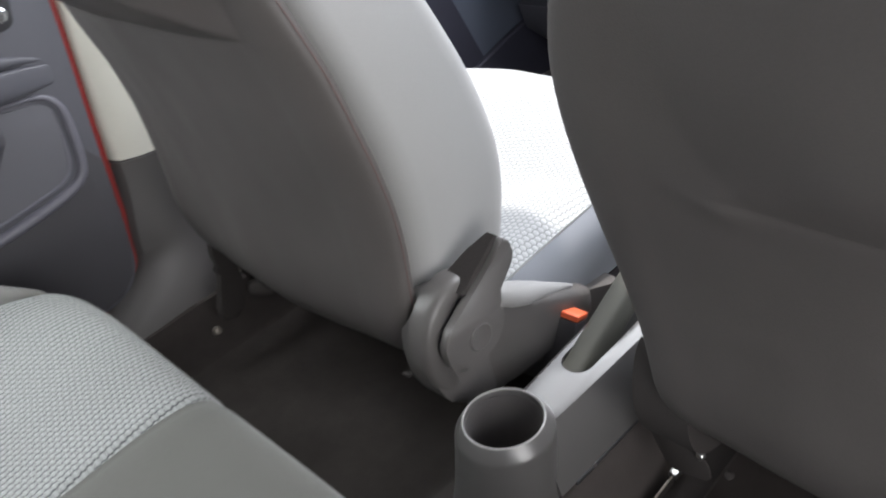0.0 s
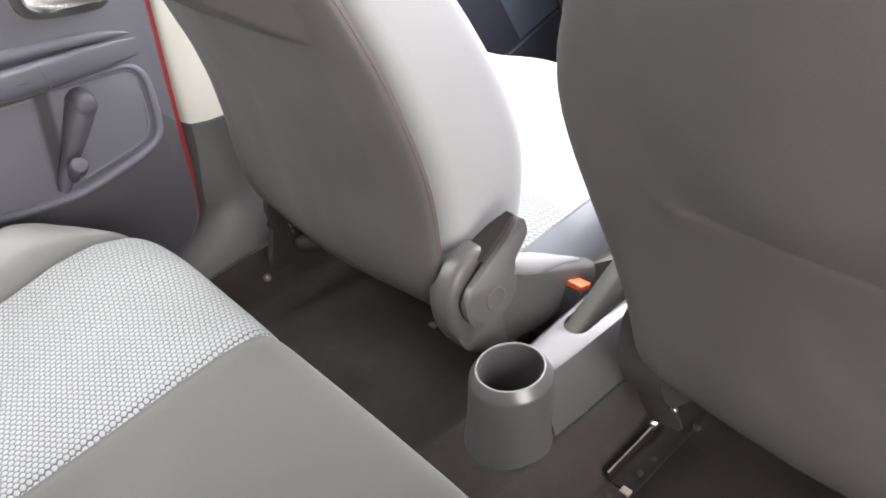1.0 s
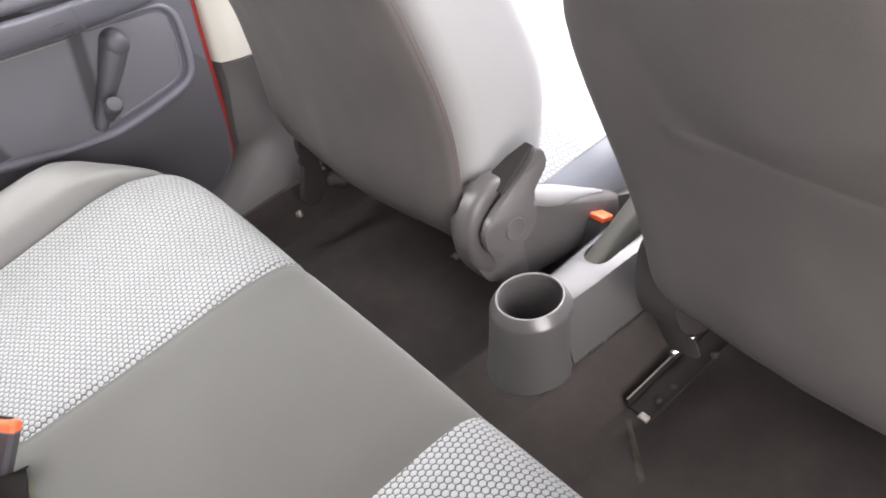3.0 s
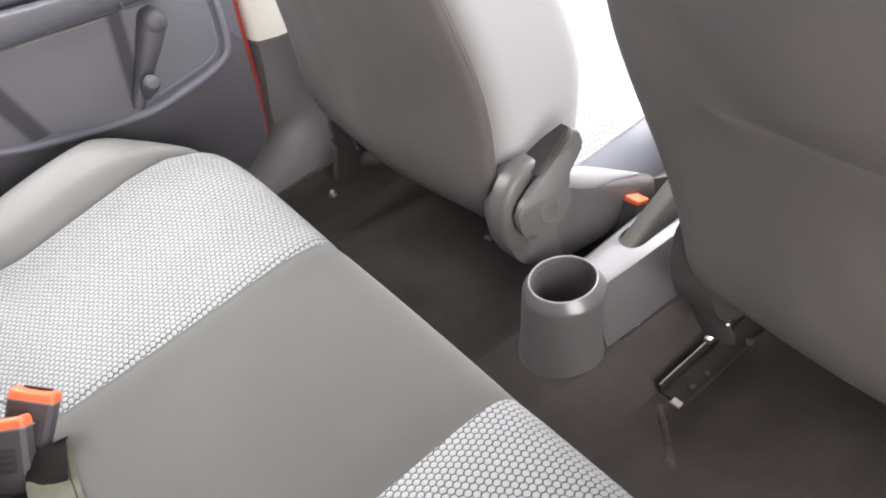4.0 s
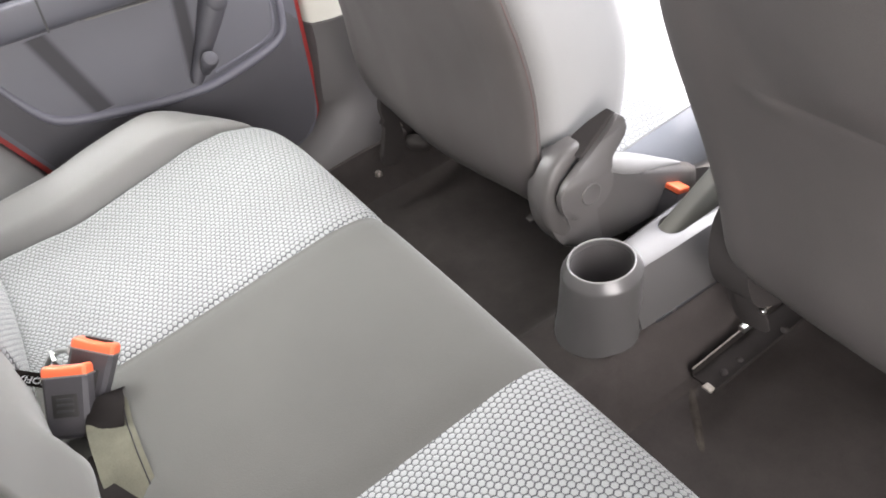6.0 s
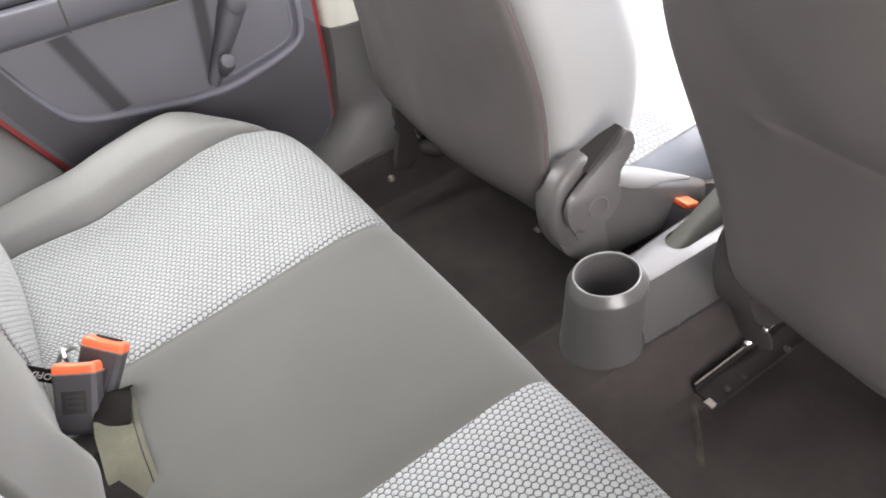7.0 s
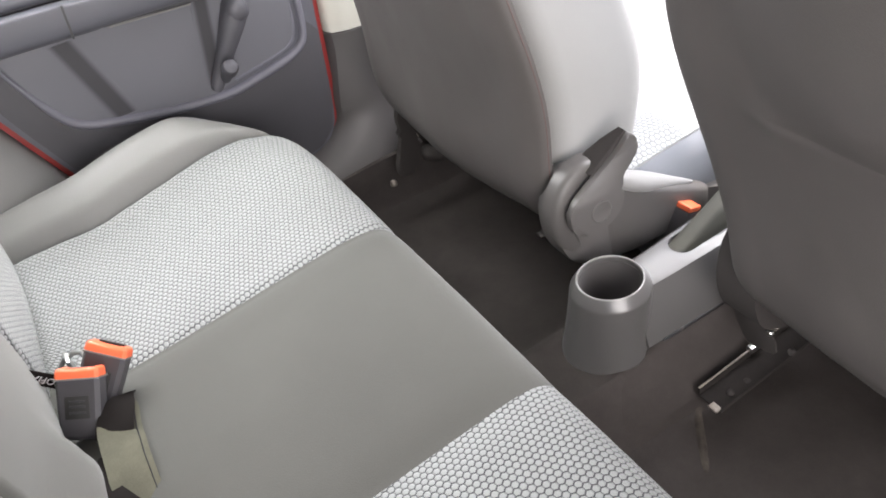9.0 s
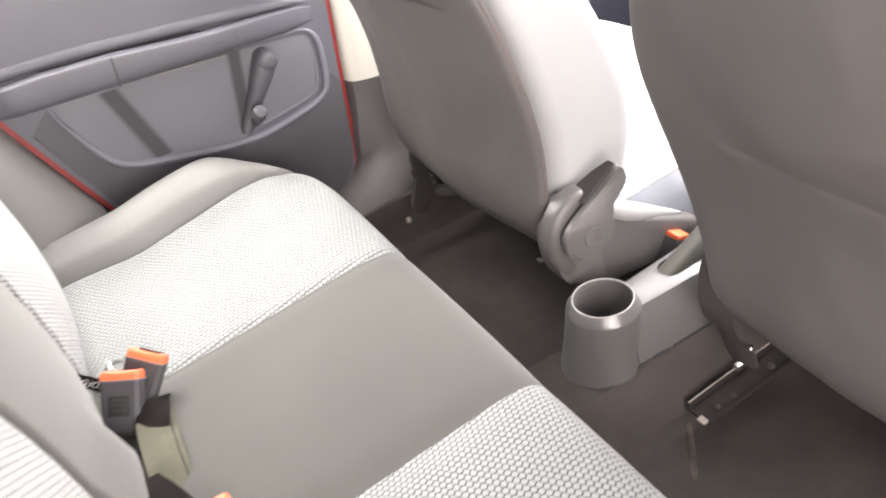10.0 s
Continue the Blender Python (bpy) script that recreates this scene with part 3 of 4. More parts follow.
# ---- belt buckles of the rear bench ----
def buckle(name, m, label, open_slot, width=0.043, height=0.070, thick=0.022):
    """A belt buckle in its own axes: x across, y up, z out of its face."""
    ob = thing(name, label, "belt buckle", "rear belt buckles")
    ob.matrix_world = m
    w, h, t = width / 2, height / 2, thick / 2
    sec = []
    for y, kw, kt in ((-h, 0.74, 0.55), (-h + 0.002, 0.86, 0.8), (-h + 0.006, 0.92, 0.95), (-h + 0.02, 0.95, 1), (0, 0.98, 1), (h - 0.018, 1, 1), (h - 0.011, 1, 1)):
        a, b = w * kw, t * kt
        sec.append([(x, y, z) for x, z in ((-a, -b + 0.004), (-a + 0.004, -b), (a - 0.004, -b), (a, -b + 0.004), (a, b - 0.004), (a - 0.004, b), (-a + 0.004, b), (-a, b - 0.004))])
    part("body", loft(sec), BUCKLE, ob)
    part("rim", box(-w - 0.0006, w + 0.0006, h - 0.0118, h - 0.010, -t - 0.0005, t + 0.0005, 0.0006), BOLSTER, ob)
    sec = []
    for y, k in ((h - 0.010, 1.0), (h - 0.004, 0.99), (h - 0.001, 0.93), (h, 0.86)):
        a, b = w * k, t * k
        dip = 0.003 if y > h - 0.002 else 0
        sec.append([(x, y - dip * (1 - abs(x) / w), z) for x, z in ((-a, -b + 0.003), (-a + 0.003, -b), (0, -b), (a - 0.003, -b), (a, -b + 0.003), (a, b - 0.003), (a - 0.003, b), (0, b), (-a + 0.003, b), (-a, b - 0.003))])
    button = part("release_button", loft(sec), ORANGE, ob, "orange release button")
    # the slot's inner shade is drawn as a dark bar, not cut in
    back, rise = (-t * 0.80, 0.0005) if open_slot else (-0.0035, -0.0008)
    part("slot", box(-w * 0.62, w * 0.62, h - 0.0045, h + rise, back, back + 0.005, 0.0004), DARK, button)
    plate = part("maker_plate", box(-0.012, 0.012, -0.014, 0.008, t - 0.001, t + 0.0005, 0.0005), BLACK_STEEL, ob, "embossed square plate")
    for y in (0.003, -0.002, -0.008):
        part("embossed_bar", box(-0.008, 0.008, y - 0.0011, y + 0.0011, t, t + 0.0011, 0.0003), DARK, plate)
    return ob


def axes(origin, right, up, spin=0.0):
    r, u = Vector(right).normalized(), Vector(up)
    n = r.cross(u).normalized()
    u = n.cross(r)
    return Matrix.Translation(origin) @ Matrix((r, u, n)).transposed().to_4x4() @ pose(0, 0, 0, 0, 0, spin)


buckle("belt_buckle", axes((-0.115, -0.366, 0.327), (0.51, 0.84, -0.18), (-0.46, 0.45, 0.77), 4), "black belt buckle with orange button, beside another", False)
buckle("belt_buckle", axes((-0.146, -0.342, 0.320), (0.51, 0.84, -0.18), (-0.46, 0.45, 0.77), -13), "black belt buckle with orange button, leaning behind another", True)

buckle("belt_buckle", axes((0.119, -0.330, 0.317), (0.1, 1.0, 0.0), (-0.95, 0.1, 0.22)), "black belt buckle with orange button, lying on the bench", False)

clip = thing("anchor_bracket", "bare steel child seat anchor between cushion and backrest", "bracket")
under(part("loop", tube([(-0.213, -0.39, 0.295), (-0.212, -0.374, 0.312), (-0.206, -0.361, 0.320), (-0.197, -0.353, 0.322), (-0.188, -0.351, 0.316), (-0.182, -0.357, 0.300)], 0.0028, 10), STEEL), clip)
under(part("plate", box(-0.212, -0.192, -0.371, -0.367, 0.290, 0.322, 0.001), STEEL), clip)

belt = thing("belt_strap", "olive-grey belt webbing, ends coloured dark for shade, between cushion and backrest", "seat belt")


def ribbon(points, halves, twist=0.0, edge=None):
    """A flat strap along points; with edge, the line that runs along its face at that share of the half width."""
    pts, loops, line = curve(points, 6), [], []
    for i, p in enumerate(pts):
        f = i * (len(halves) - 1) / (len(pts) - 1)
        k = min(int(f), len(halves) - 2)
        half = halves[k] + (halves[k + 1] - halves[k]) * (f - k)
        w = Vector((0.05, 0.95, -0.22 + 0.2 * math.sin(i * 0.35 + twist))).normalized() * half
        nrm = Vector((0.1, 0.25, 0.95)).normalized() * 0.0008
        loops.append([p - w - nrm, p + w - nrm, p + w + nrm, p - w + nrm])
        if edge is not None:
            line.append(tuple(p + w * edge + nrm * 1.3))
    return loft(loops) if edge is None else line


strap = ([(-0.130, -0.338, 0.290), (-0.105, -0.342, 0.302), (-0.075, -0.345, 0.310), (-0.045, -0.3465, 0.312), (-0.015, -0.348, 0.309), (0.015, -0.349, 0.299), (0.05, -0.350, 0.284)], [0.014, 0.019, 0.0205, 0.0205, 0.0205, 0.0205, 0.020], 0.5)
under(part("webbing", ribbon(*strap), WEB, label="olive-grey webbing"), belt)
under(part("edge_stitching", tube(ribbon(*strap, edge=0.74)[8:34], 0.0006, 6), DULL, label="dark stitching along the webbing"), belt)
# webbing ends: shade in the seat gap put into a near-black colour
under(part("fold", ribbon([(-0.134, -0.322, 0.292), (-0.122, -0.330, 0.306), (-0.104, -0.337, 0.314), (-0.086, -0.344, 0.3155), (-0.070, -0.350, 0.312), (-0.060, -0.356, 0.303)], [0.002, 0.008, 0.0145, 0.0185, 0.018, 0.010], 1.0), TAGBLACK, label="curled webbing end with its shade put into the colour"), belt)
under(part("fold", ribbon([(-0.062, -0.371, 0.299), (-0.036, -0.3725, 0.3065), (-0.006, -0.369, 0.3115), (0.025, -0.361, 0.310), (0.05, -0.352, 0.304), (0.075, -0.346, 0.292)], [0.003, 0.006, 0.010, 0.015, 0.019, 0.018], 2.0), TAGBLACK, label="curled webbing end with its shade put into the colour"), belt)

tag_m = axes((-0.168, -0.390, 0.331), (0, -0.66, 0.75), (0, -0.50, -0.86))
tag = tagged(part("fabric_tag", box(-0.024, 0.024, -0.0078, 0.0078, -0.0007, 0.0007, 0.0003), TAGBLACK), "small black cloth tag lettered in white", "label")
tag.matrix_world = tag_m
text = bpy.data.curves.new("lettering", "FONT")
text.body, text.size, text.align_x, text.align_y, text.extrude = "ISOFIX", 0.0108, "CENTER", "CENTER", 0.0002
text.materials.append(WHITE)
letters = new("lettering", text)
letters.parent = tag
letters.location = (0, 0, 0.0009)


# ---- front seats ----
YB = [(0.18, 0.25), (0.205, 0.222), (0.24, 0.182), (0.27, 0.166), (0.30, 0.160), (0.38, 0.163), (0.45, 0.157), (0.53, 0.139), (0.63, 0.112), (0.73, 0.080), (0.88, 0.030)]
YF = [(0.19, 0.30), (0.30, 0.322), (0.345, 0.338), (0.41, 0.347), (0.50, 0.322), (0.60, 0.276), (0.70, 0.228), (0.88, 0.15)]
XI = [(0.19, 0.125), (0.23, 0.105), (0.28, 0.093), (0.45, 0.088), (0.55, 0.090), (0.60, 0.094), (0.65, 0.108), (0.75, 0.135), (0.88, 0.16)]
XR = [(0.19, 0.128), (0.25, 0.122), (0.30, 0.122), (0.335, 0.117), (0.36, 0.110), (0.39, 0.102), (0.43, 0.094), (0.48, 0.0925), (0.52, 0.097), (0.58, 0.108), (0.62, 0.118), (0.65, 0.138), (0.68, 0.156), (0.75, 0.17), (0.88, 0.19)]
XO = [(0.19, 0.495), (0.25, 0.518), (0.31, 0.533), (0.41, 0.53), (0.60, 0.515), (0.88, 0.48)]


def ease(table, z):
    """The table rounded off by a short average."""
    return sum(interp(table, z + d) for d in (-0.03, -0.018, -0.006, 0.006, 0.018, 0.03)) / 6


def front_seat(label, side, dy, crease, tip, fold, lever, at, lean=0.0, edge=XI):
    ob = thing("front_seat", label, "car seat", "front seats", at=at)
    far = lambda p: (side * p[0], p[1] + dy - lean * smooth(0.30, 0.70, p[2]), p[2])  # noqa: E731
    heights = span(0.225, 0.86, 46)
    loops = []
    for z in heights:
        xi, xo, yb, yf = ease(edge, z), ease(XO, z), ease(YB, z) + 0.023, ease(YF, z)
        top = 1 - smooth(0.80, 0.88, z) * 0.5
        mid = (yb + yf) / 2
        sec = []
        for a in range(56):
            t = 2 * math.pi * a / 56
            c, s = math.cos(t), math.sin(t)
            e = 0.30
            sx, sy = math.copysign(abs(c) ** e, c), math.copysign(abs(s) ** e, s)
            sec.append(far(((xi + xo) / 2 - sx * (xo - xi) / 2, mid - sy * (yf - yb) / 2 * top, z)))
        loops.append(sec)
    under(part("backrest_cover", loft(loops), PALE, label="pale grey fabric cover"), ob)

    def back(u, z):
        xi, xo, yb = ease(edge, z) - 0.002, ease(XO, z) + 0.002, ease(YB, z)
        rx, ry = 0.055, 0.019
        if u < 0.2:
            t = (u / 0.2) * math.pi / 2
            x, y = xi + rx * (1 - math.cos(t)), yb + ry * (1 - math.sin(t))
        elif u > 0.8:
            t = ((1 - u) / 0.2) * math.pi / 2
            x, y = xo - rx * (1 - math.cos(t)), yb + ry * (1 - math.sin(t))
        else:
            x = xi + rx + (u - 0.2) / 0.6 * (xo - xi - 2 * rx)
            y = yb - 0.010 * math.sin(math.pi * (u - 0.2) / 0.6)
        # the cloth above the crease hangs over it, less and less towards the crease's tip
        high = min(max(x - tip, 0.0) * fold[0], 0.070)
        k = min(max((z - crease) / max(high, 0.004), 0.0), 1.0)
        over = fold[1] * high * (1.25 * k - 0.25 * k * k) * (1 - smooth(crease + 0.10, crease + 0.36, z))
        lip = 0.001 * smooth(crease - 0.07, crease - 0.008, z) * (1 - smooth(crease - 0.006, crease + 0.002, z)) * smooth(tip - 0.05, tip + 0.02, x)
        wave = 0.0032 * noise.noise(Vector((x * 8, z * 7, side))) + 0.0012 * noise.noise(Vector((x * 23, z * 19, side + 4)))
        pucker = fold[2] * math.exp(-(((x - tip - 0.012) / 0.020) ** 2 + ((z - crease + 0.006) / 0.014) ** 2))
        return far((x, y - lip - over - pucker + wave, z))

    zs = sorted({*span(0.212, crease - 0.02, 36), *span(crease - 0.016, crease + 0.018, 14), *span(crease + 0.024, crease + 0.08, 12), *span(crease + 0.09, 0.86, 20)})
    us = [k / 90 for k in range(91)]
    under(part("back_panel", sheet(back, us, zs, (0, 0.006, 0), lambda u, z: (u * 0.5, z)), BACK, label="charcoal back panel", sharp=60), ob)
    pipe = [back(0.0, z) for z in span(0.25, 0.855, 44)]
    under(part("piping", tube([(p[0] - side * 0.0005, p[1] + 0.001, p[2]) for p in pipe], 0.0005, 8), THREAD, label="dark red stitched piping"), ob)

    # cushion: hexagon top between side bolsters, over an added light-blocking block
    def seat(x, k):
        y, z = 0.24 + 0.44 * k, interp([(0, 0.272), (0.21, 0.283), (0.5, 0.292), (0.8, 0.327), (0.9, 0.334), (0.96, 0.324), (1.0, 0.288)], k)
        y -= 0.06 * smooth(0.36, 0.56, x) * smooth(0.6, 1.0, k)
        z += 0.010 * smooth(0.12, 0.19, abs(x - 0.32)) - 0.012 * smooth(0.205, 0.235, abs(x - 0.32))
        return far((x, y, z))
    under(part("cushion_top", sheet(seat, span(0.088, 0.552, 44), span(0, 1, 40), (0, 0, -0.02), lambda x, k: (x, 0.44 * k)), HEX_GLARE, label="hexagon fabric top, paler with the sun's glare", sharp=60), ob)
    sides = []
    for y in span(0.25, 0.625, 14):
        zt = interp([(0.25, 0.268), (0.33, 0.279), (0.45, 0.287), (0.58, 0.312), (0.62, 0.316), (0.655, 0.29)], y)
        sides.append([far(p) for p in ((0.089, y, zt), (0.080, y, zt - 0.012), (0.076, y, zt - 0.035), (0.08, y, 0.19), (0.56, y, 0.19), (0.566, y, zt - 0.035), (0.56, y, zt - 0.012), (0.551, y, zt))])
    under(part("cushion_side", loft(sides), CUSHION_SIDE, label="blue-grey cloth cushion side"), ob)
    # unseen block that keeps front light from leaking under the seat
    base = [[far(p) for p in ((0.08, y, 0.035), (0.078, y, 0.05), (0.082, y, 0.186), (0.55, y, 0.186), (0.55, y, 0.05), (0.545, y, 0.035))] for y in span(0.40, 0.62, 3)]
    under(part("base", loft(base), DULL, label="black block under the cushion, added to stop light"), ob)
    if lever:
        plate = [tuple(p) for p in curve([(0.216, 0.330), (0.200, 0.334), (0.182, 0.322), (0.170, 0.300), (0.166, 0.272), (0.172, 0.235), (0.196, 0.200), (0.26, 0.180), (0.33, 0.168), (0.42, 0.163)], 5)]
        plate += [(0.47, 0.18), (0.455, 0.195), (0.40, 0.203), (0.36, 0.224), (0.32, 0.245), (0.29, 0.258), (0.262, 0.285), (0.245, 0.315)]
        lo, hi = sorted((side * 0.100, side * 0.064))
        cover = under(part("recliner_cover", prism([(y + dy, z) for y, z in plate], "x", lo, hi, 0.007, 4), RECLINER, label="dark grey plastic recliner cover"), ob)
        # raised hook-shaped rim that runs round the lever from the top to the foot
        run = curve([(0.223, 0.334, 0.009), (0.212, 0.3355, 0.0110), (0.198, 0.331, 0.0125), (0.184, 0.320, 0.0135), (0.175, 0.304, 0.0138), (0.1715, 0.285, 0.0138), (0.174, 0.264, 0.0135), (0.182, 0.243, 0.0125), (0.194, 0.226, 0.011), (0.214, 0.212, 0.009)], 5)
        rim = []
        for i, p in enumerate(run):
            a, b = run[max(i - 1, 0)], run[min(i + 1, len(run) - 1)]
            way = Vector((b[0] - a[0], b[1] - a[1])).normalized()
            nrm = Vector((-way[1], way[0]))
            out = 0.055 + 0.010 * smooth(len(run) * 0.50, len(run) - 2, i) + 0.006 * smooth(3, 0, i)
            rim.append([(side * x, p[0] + dy + nrm[0] * w * p[2], p[1] + nrm[1] * w * p[2]) for w, x in ((-1, 0.080), (-1, out + 0.010), (-0.9, out + 0.004), (-0.6, out + 0.001), (0, out), (0.6, out), (0.88, out + 0.002), (0.98, out + 0.006), (1, 0.080))])
        under(part("cover_rim", loft(rim), RECLINER, label="raised rim of the recliner cover", sharp=80), cover)
        lip = []
        for y, z, d in ((0.215, 0.290, 0.016), (0.232, 0.292, 0.0185), (0.247, 0.291, 0.0205), (0.262, 0.284, 0.0225), (0.275, 0.277, 0.0245), (0.31, 0.260, 0.028), (0.335, 0.248, 0.030), (0.36, 0.236, 0.030), (0.385, 0.223, 0.029), (0.40, 0.214, 0.024), (0.41, 0.205, 0.014)):
            zb = min(0.176, z - 0.035)
            lip.append([(side * (0.083 - a * d), y + dy, c) for a, c in ((0, zb), (0, z), (0.3, z + 0.002), (0.8, z + 0.001), (0.95, z - 0.002), (1.0, z - 0.006), (1.0, z - 0.02), (0.95, zb + 0.008), (0.7, zb))])
        under(part("shield_lip", loft(lip), RECLINER, label="rounded lip of the side shield"), cover)
        # pale roll added: sunlight on the shield's top put into its colour
        bulge = []
        for y, z, r in ((0.252, 0.290, 0.004), (0.262, 0.289, 0.012), (0.278, 0.281, 0.016), (0.30, 0.269, 0.016), (0.325, 0.257, 0.012), (0.345, 0.247, 0.008), (0.365, 0.237, 0.005), (0.380, 0.229, 0.002)):
            bulge.append([(side * (0.068 + 0.9 * r * math.cos(radians(a))), y + dy, z + r * math.sin(radians(a))) for a in range(0, 360, 24)])
        under(part("sunlit_lip_top", loft(bulge), PALE, label="pale roll for the sunlit top of the shield"), ob)
        # flat dark disc: the shade in the gap round the lever, as colour
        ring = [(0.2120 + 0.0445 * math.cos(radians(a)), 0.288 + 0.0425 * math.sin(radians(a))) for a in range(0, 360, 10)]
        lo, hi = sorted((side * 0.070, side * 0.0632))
        under(part("shade_disc", prism([(y + dy, z) for y, z in ring], "x", lo, hi), DULL, label="dark disc for the shade round the lever"), cover)
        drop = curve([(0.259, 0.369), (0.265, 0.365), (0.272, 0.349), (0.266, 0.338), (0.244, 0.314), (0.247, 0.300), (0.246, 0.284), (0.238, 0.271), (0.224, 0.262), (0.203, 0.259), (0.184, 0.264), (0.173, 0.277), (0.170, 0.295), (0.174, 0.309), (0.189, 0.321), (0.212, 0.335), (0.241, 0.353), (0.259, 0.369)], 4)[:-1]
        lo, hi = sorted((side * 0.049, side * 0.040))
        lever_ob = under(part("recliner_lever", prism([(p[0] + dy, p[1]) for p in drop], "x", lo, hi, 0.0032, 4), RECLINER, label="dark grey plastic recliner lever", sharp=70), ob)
        # dark flank, a solid wedge deep at the hub and thin at the tip
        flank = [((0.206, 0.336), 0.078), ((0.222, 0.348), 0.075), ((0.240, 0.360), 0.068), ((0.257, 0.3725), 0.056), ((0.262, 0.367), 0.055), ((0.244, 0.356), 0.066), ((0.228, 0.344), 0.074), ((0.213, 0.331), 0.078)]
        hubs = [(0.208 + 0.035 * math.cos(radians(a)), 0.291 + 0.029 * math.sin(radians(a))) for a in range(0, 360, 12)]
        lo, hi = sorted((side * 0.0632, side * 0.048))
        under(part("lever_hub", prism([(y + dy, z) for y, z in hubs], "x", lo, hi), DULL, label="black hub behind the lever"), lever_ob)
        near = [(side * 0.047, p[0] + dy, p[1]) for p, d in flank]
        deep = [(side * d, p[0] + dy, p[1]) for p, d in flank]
        under(part("flank", loft([near, deep]), DUSTY, label="dark flank of the lever"), lever_ob)
        under(part("spring_clip", box(-0.123, -0.112, 0.172, 0.180, 0.228, 0.2295, 0.0005), DUSTY, label="small metal clip"), cover)
        m = Matrix.Translation((side * 0.040, 0.213 + dy, 0.286)) @ pose(0, 0, 0, 0, -90 * side, 0)
        under(part("cap", lathe([(0, -0.001), (0.0145, -0.001), (0.0142, 0.0008), (0.0130, 0.0014), (0.0110, 0.0008), (0, 0.0006)], n=32, m=m), RECLINER, label="round cap over the pivot"), lever_ob)
    else:
        outline = curve([(0.272, 0.312), (0.262, 0.300), (0.256, 0.282), (0.253, 0.255), (0.257, 0.228), (0.268, 0.203), (0.290, 0.186), (0.34, 0.172), (0.42, 0.168)], 5)
        plate = [tuple(p) for p in outline] + [(0.44, 0.19), (0.44, 0.27), (0.38, 0.30), (0.32, 0.318)]
        under(part("recliner_cover", prism(plate, "x", 0.097, 0.150, 0.014, 5), DUSTY, label="dark grey plastic cover at the seat's hinge"), ob)
    return ob


left = front_seat("front seat, charcoal back and pale grey sides, with recliner lever", -1, 0.0, 0.592, 0.140, (0.7, 0.85, 0.0), True, (-0.32, 0.4, 0.06))
right = front_seat("front seat seen from behind, charcoal back panel", 1, 0.072, 0.522, 0.200, (0.40, 0.30, 0.004), False, (0.32, 0.47, 0.06), 0.042, XR)


# ---- seat rails and brackets ----
def rail(x, y0, y1, label, z=0.05, worn=True):
    ob = thing("seat_rail", label, "seat rail", "seat rails", at=(x, y0, z - 0.01))
    sec = [(-0.023, 0.0), (0.013, 0.0), (0.013, 0.0052), (0.010, 0.0052), (0.010, 0.003), (-0.0205, 0.003), (-0.0205, 0.014), (-0.023, 0.014)]
    under(part("channel", loft([[(x + a, y, z + b + (y - y0) * 0.10) for a, b in sec] for y in (y0, y1)]), CHANNEL), ob)
    under(part("lip", tube([(x - 0.0218, y0, z + 0.0145), (x - 0.0218, y0 + 0.16, z + 0.0145 + 0.016)], 0.0012, 8), WORN_STEEL, label="worn steel edge"), ob)
    if not worn:
        return ob
    under(part("stop", box(x - 0.0255, x - 0.0165, y0 + 0.082, y0 + 0.102, z + 0.020, z + 0.0285, 0.0015), STEEL, label="bright steel stop"), ob)
    under(part("end_tab", box(x - 0.002, x + 0.012, y0 - 0.006, y0 + 0.004, z + 0.003, z + 0.0055, 0.001), WORN_STEEL, label="worn steel end tab"), ob)
    for d in (0.028, 0.055):
        m = Matrix.Translation((x + 0.002, y0 + d, z + 0.006))
        under(part("rivet", lathe([(0, 0), (0.005, 0), (0.0042, 0.003), (0.002, 0.0045), (0, 0.0045)], n=14, m=m), DUSTY), ob)
    return ob


rail(0.112, 0.238, 0.405, "black steel seat rail on the carpeted tunnel", z=0.060)
rail(-0.545, 0.31, 0.60, "black steel seat rail by the sill", z=0.072, worn=False)

foot = thing("seat_bracket", "black sheet-metal foot hanging under a front seat", "bracket", "seat brackets", at=(0.12, 0.3, 0.12))
sheet_edge = [(0.080, 0.195), (0.087, 0.186), (0.092, 0.178), (0.104, 0.1755), (0.117, 0.1715), (0.129, 0.167), (0.138, 0.160), (0.1435, 0.150), (0.146, 0.138), (0.1425, 0.133), (0.134, 0.131), (0.118, 0.127), (0.108, 0.125), (0.098, 0.132), (0.088, 0.150), (0.080, 0.17)]
under(part("plate", prism(sheet_edge, "y", 0.2985, 0.3015, 0.0008), DUSTY), foot)
# highlight on the plate's edge, drawn as a bright thin bar
under(part("edge", tube([(x, 0.2985, z + 0.0006) for x, z in sheet_edge[2:6]], 0.0011, 8), WORN_STEEL, label="bright bar for the highlight along the sheet's edge"), foot)
under(part("bolt", lathe([(0, 0.003), (0.003, 0.0028), (0.0042, 0.001), (0.0044, -0.002), (0, -0.002)], n=14, m=Matrix.Translation((0.136, 0.298, 0.164)) @ pose(0, 0, 0, 90, 0, 0)), STEEL, label="bright bolt head"), foot)
under(part("bolt", lathe([(0, 0.003), (0.003, 0.0028), (0.0042, 0.001), (0.0044, -0.002), (0, -0.002)], n=14, m=Matrix.Translation((0.161, 0.305, 0.148)) @ pose(0, 0, 0, 60, 0, 0)), DUSTY, label="dusty bolt head"), foot)
fold = []
for k in span(0, 1, 24):
    x, y = 0.084 + 0.106 * k, 0.242 - 0.084 * k
    h = 0.0035 * math.sin(math.pi * min(k * 1.2 + 0.1, 1.0)) + 0.0003
    fold.append([(x + 0.62 * w, y + 0.78 * w, floor_z(x, y) + f * h - 0.001) for w, f in ((-0.009, -0.5), (-0.005, 0.4), (-0.0015, 0.95), (0.001, 1.0), (0.004, 0.5), (0.008, -0.5))])
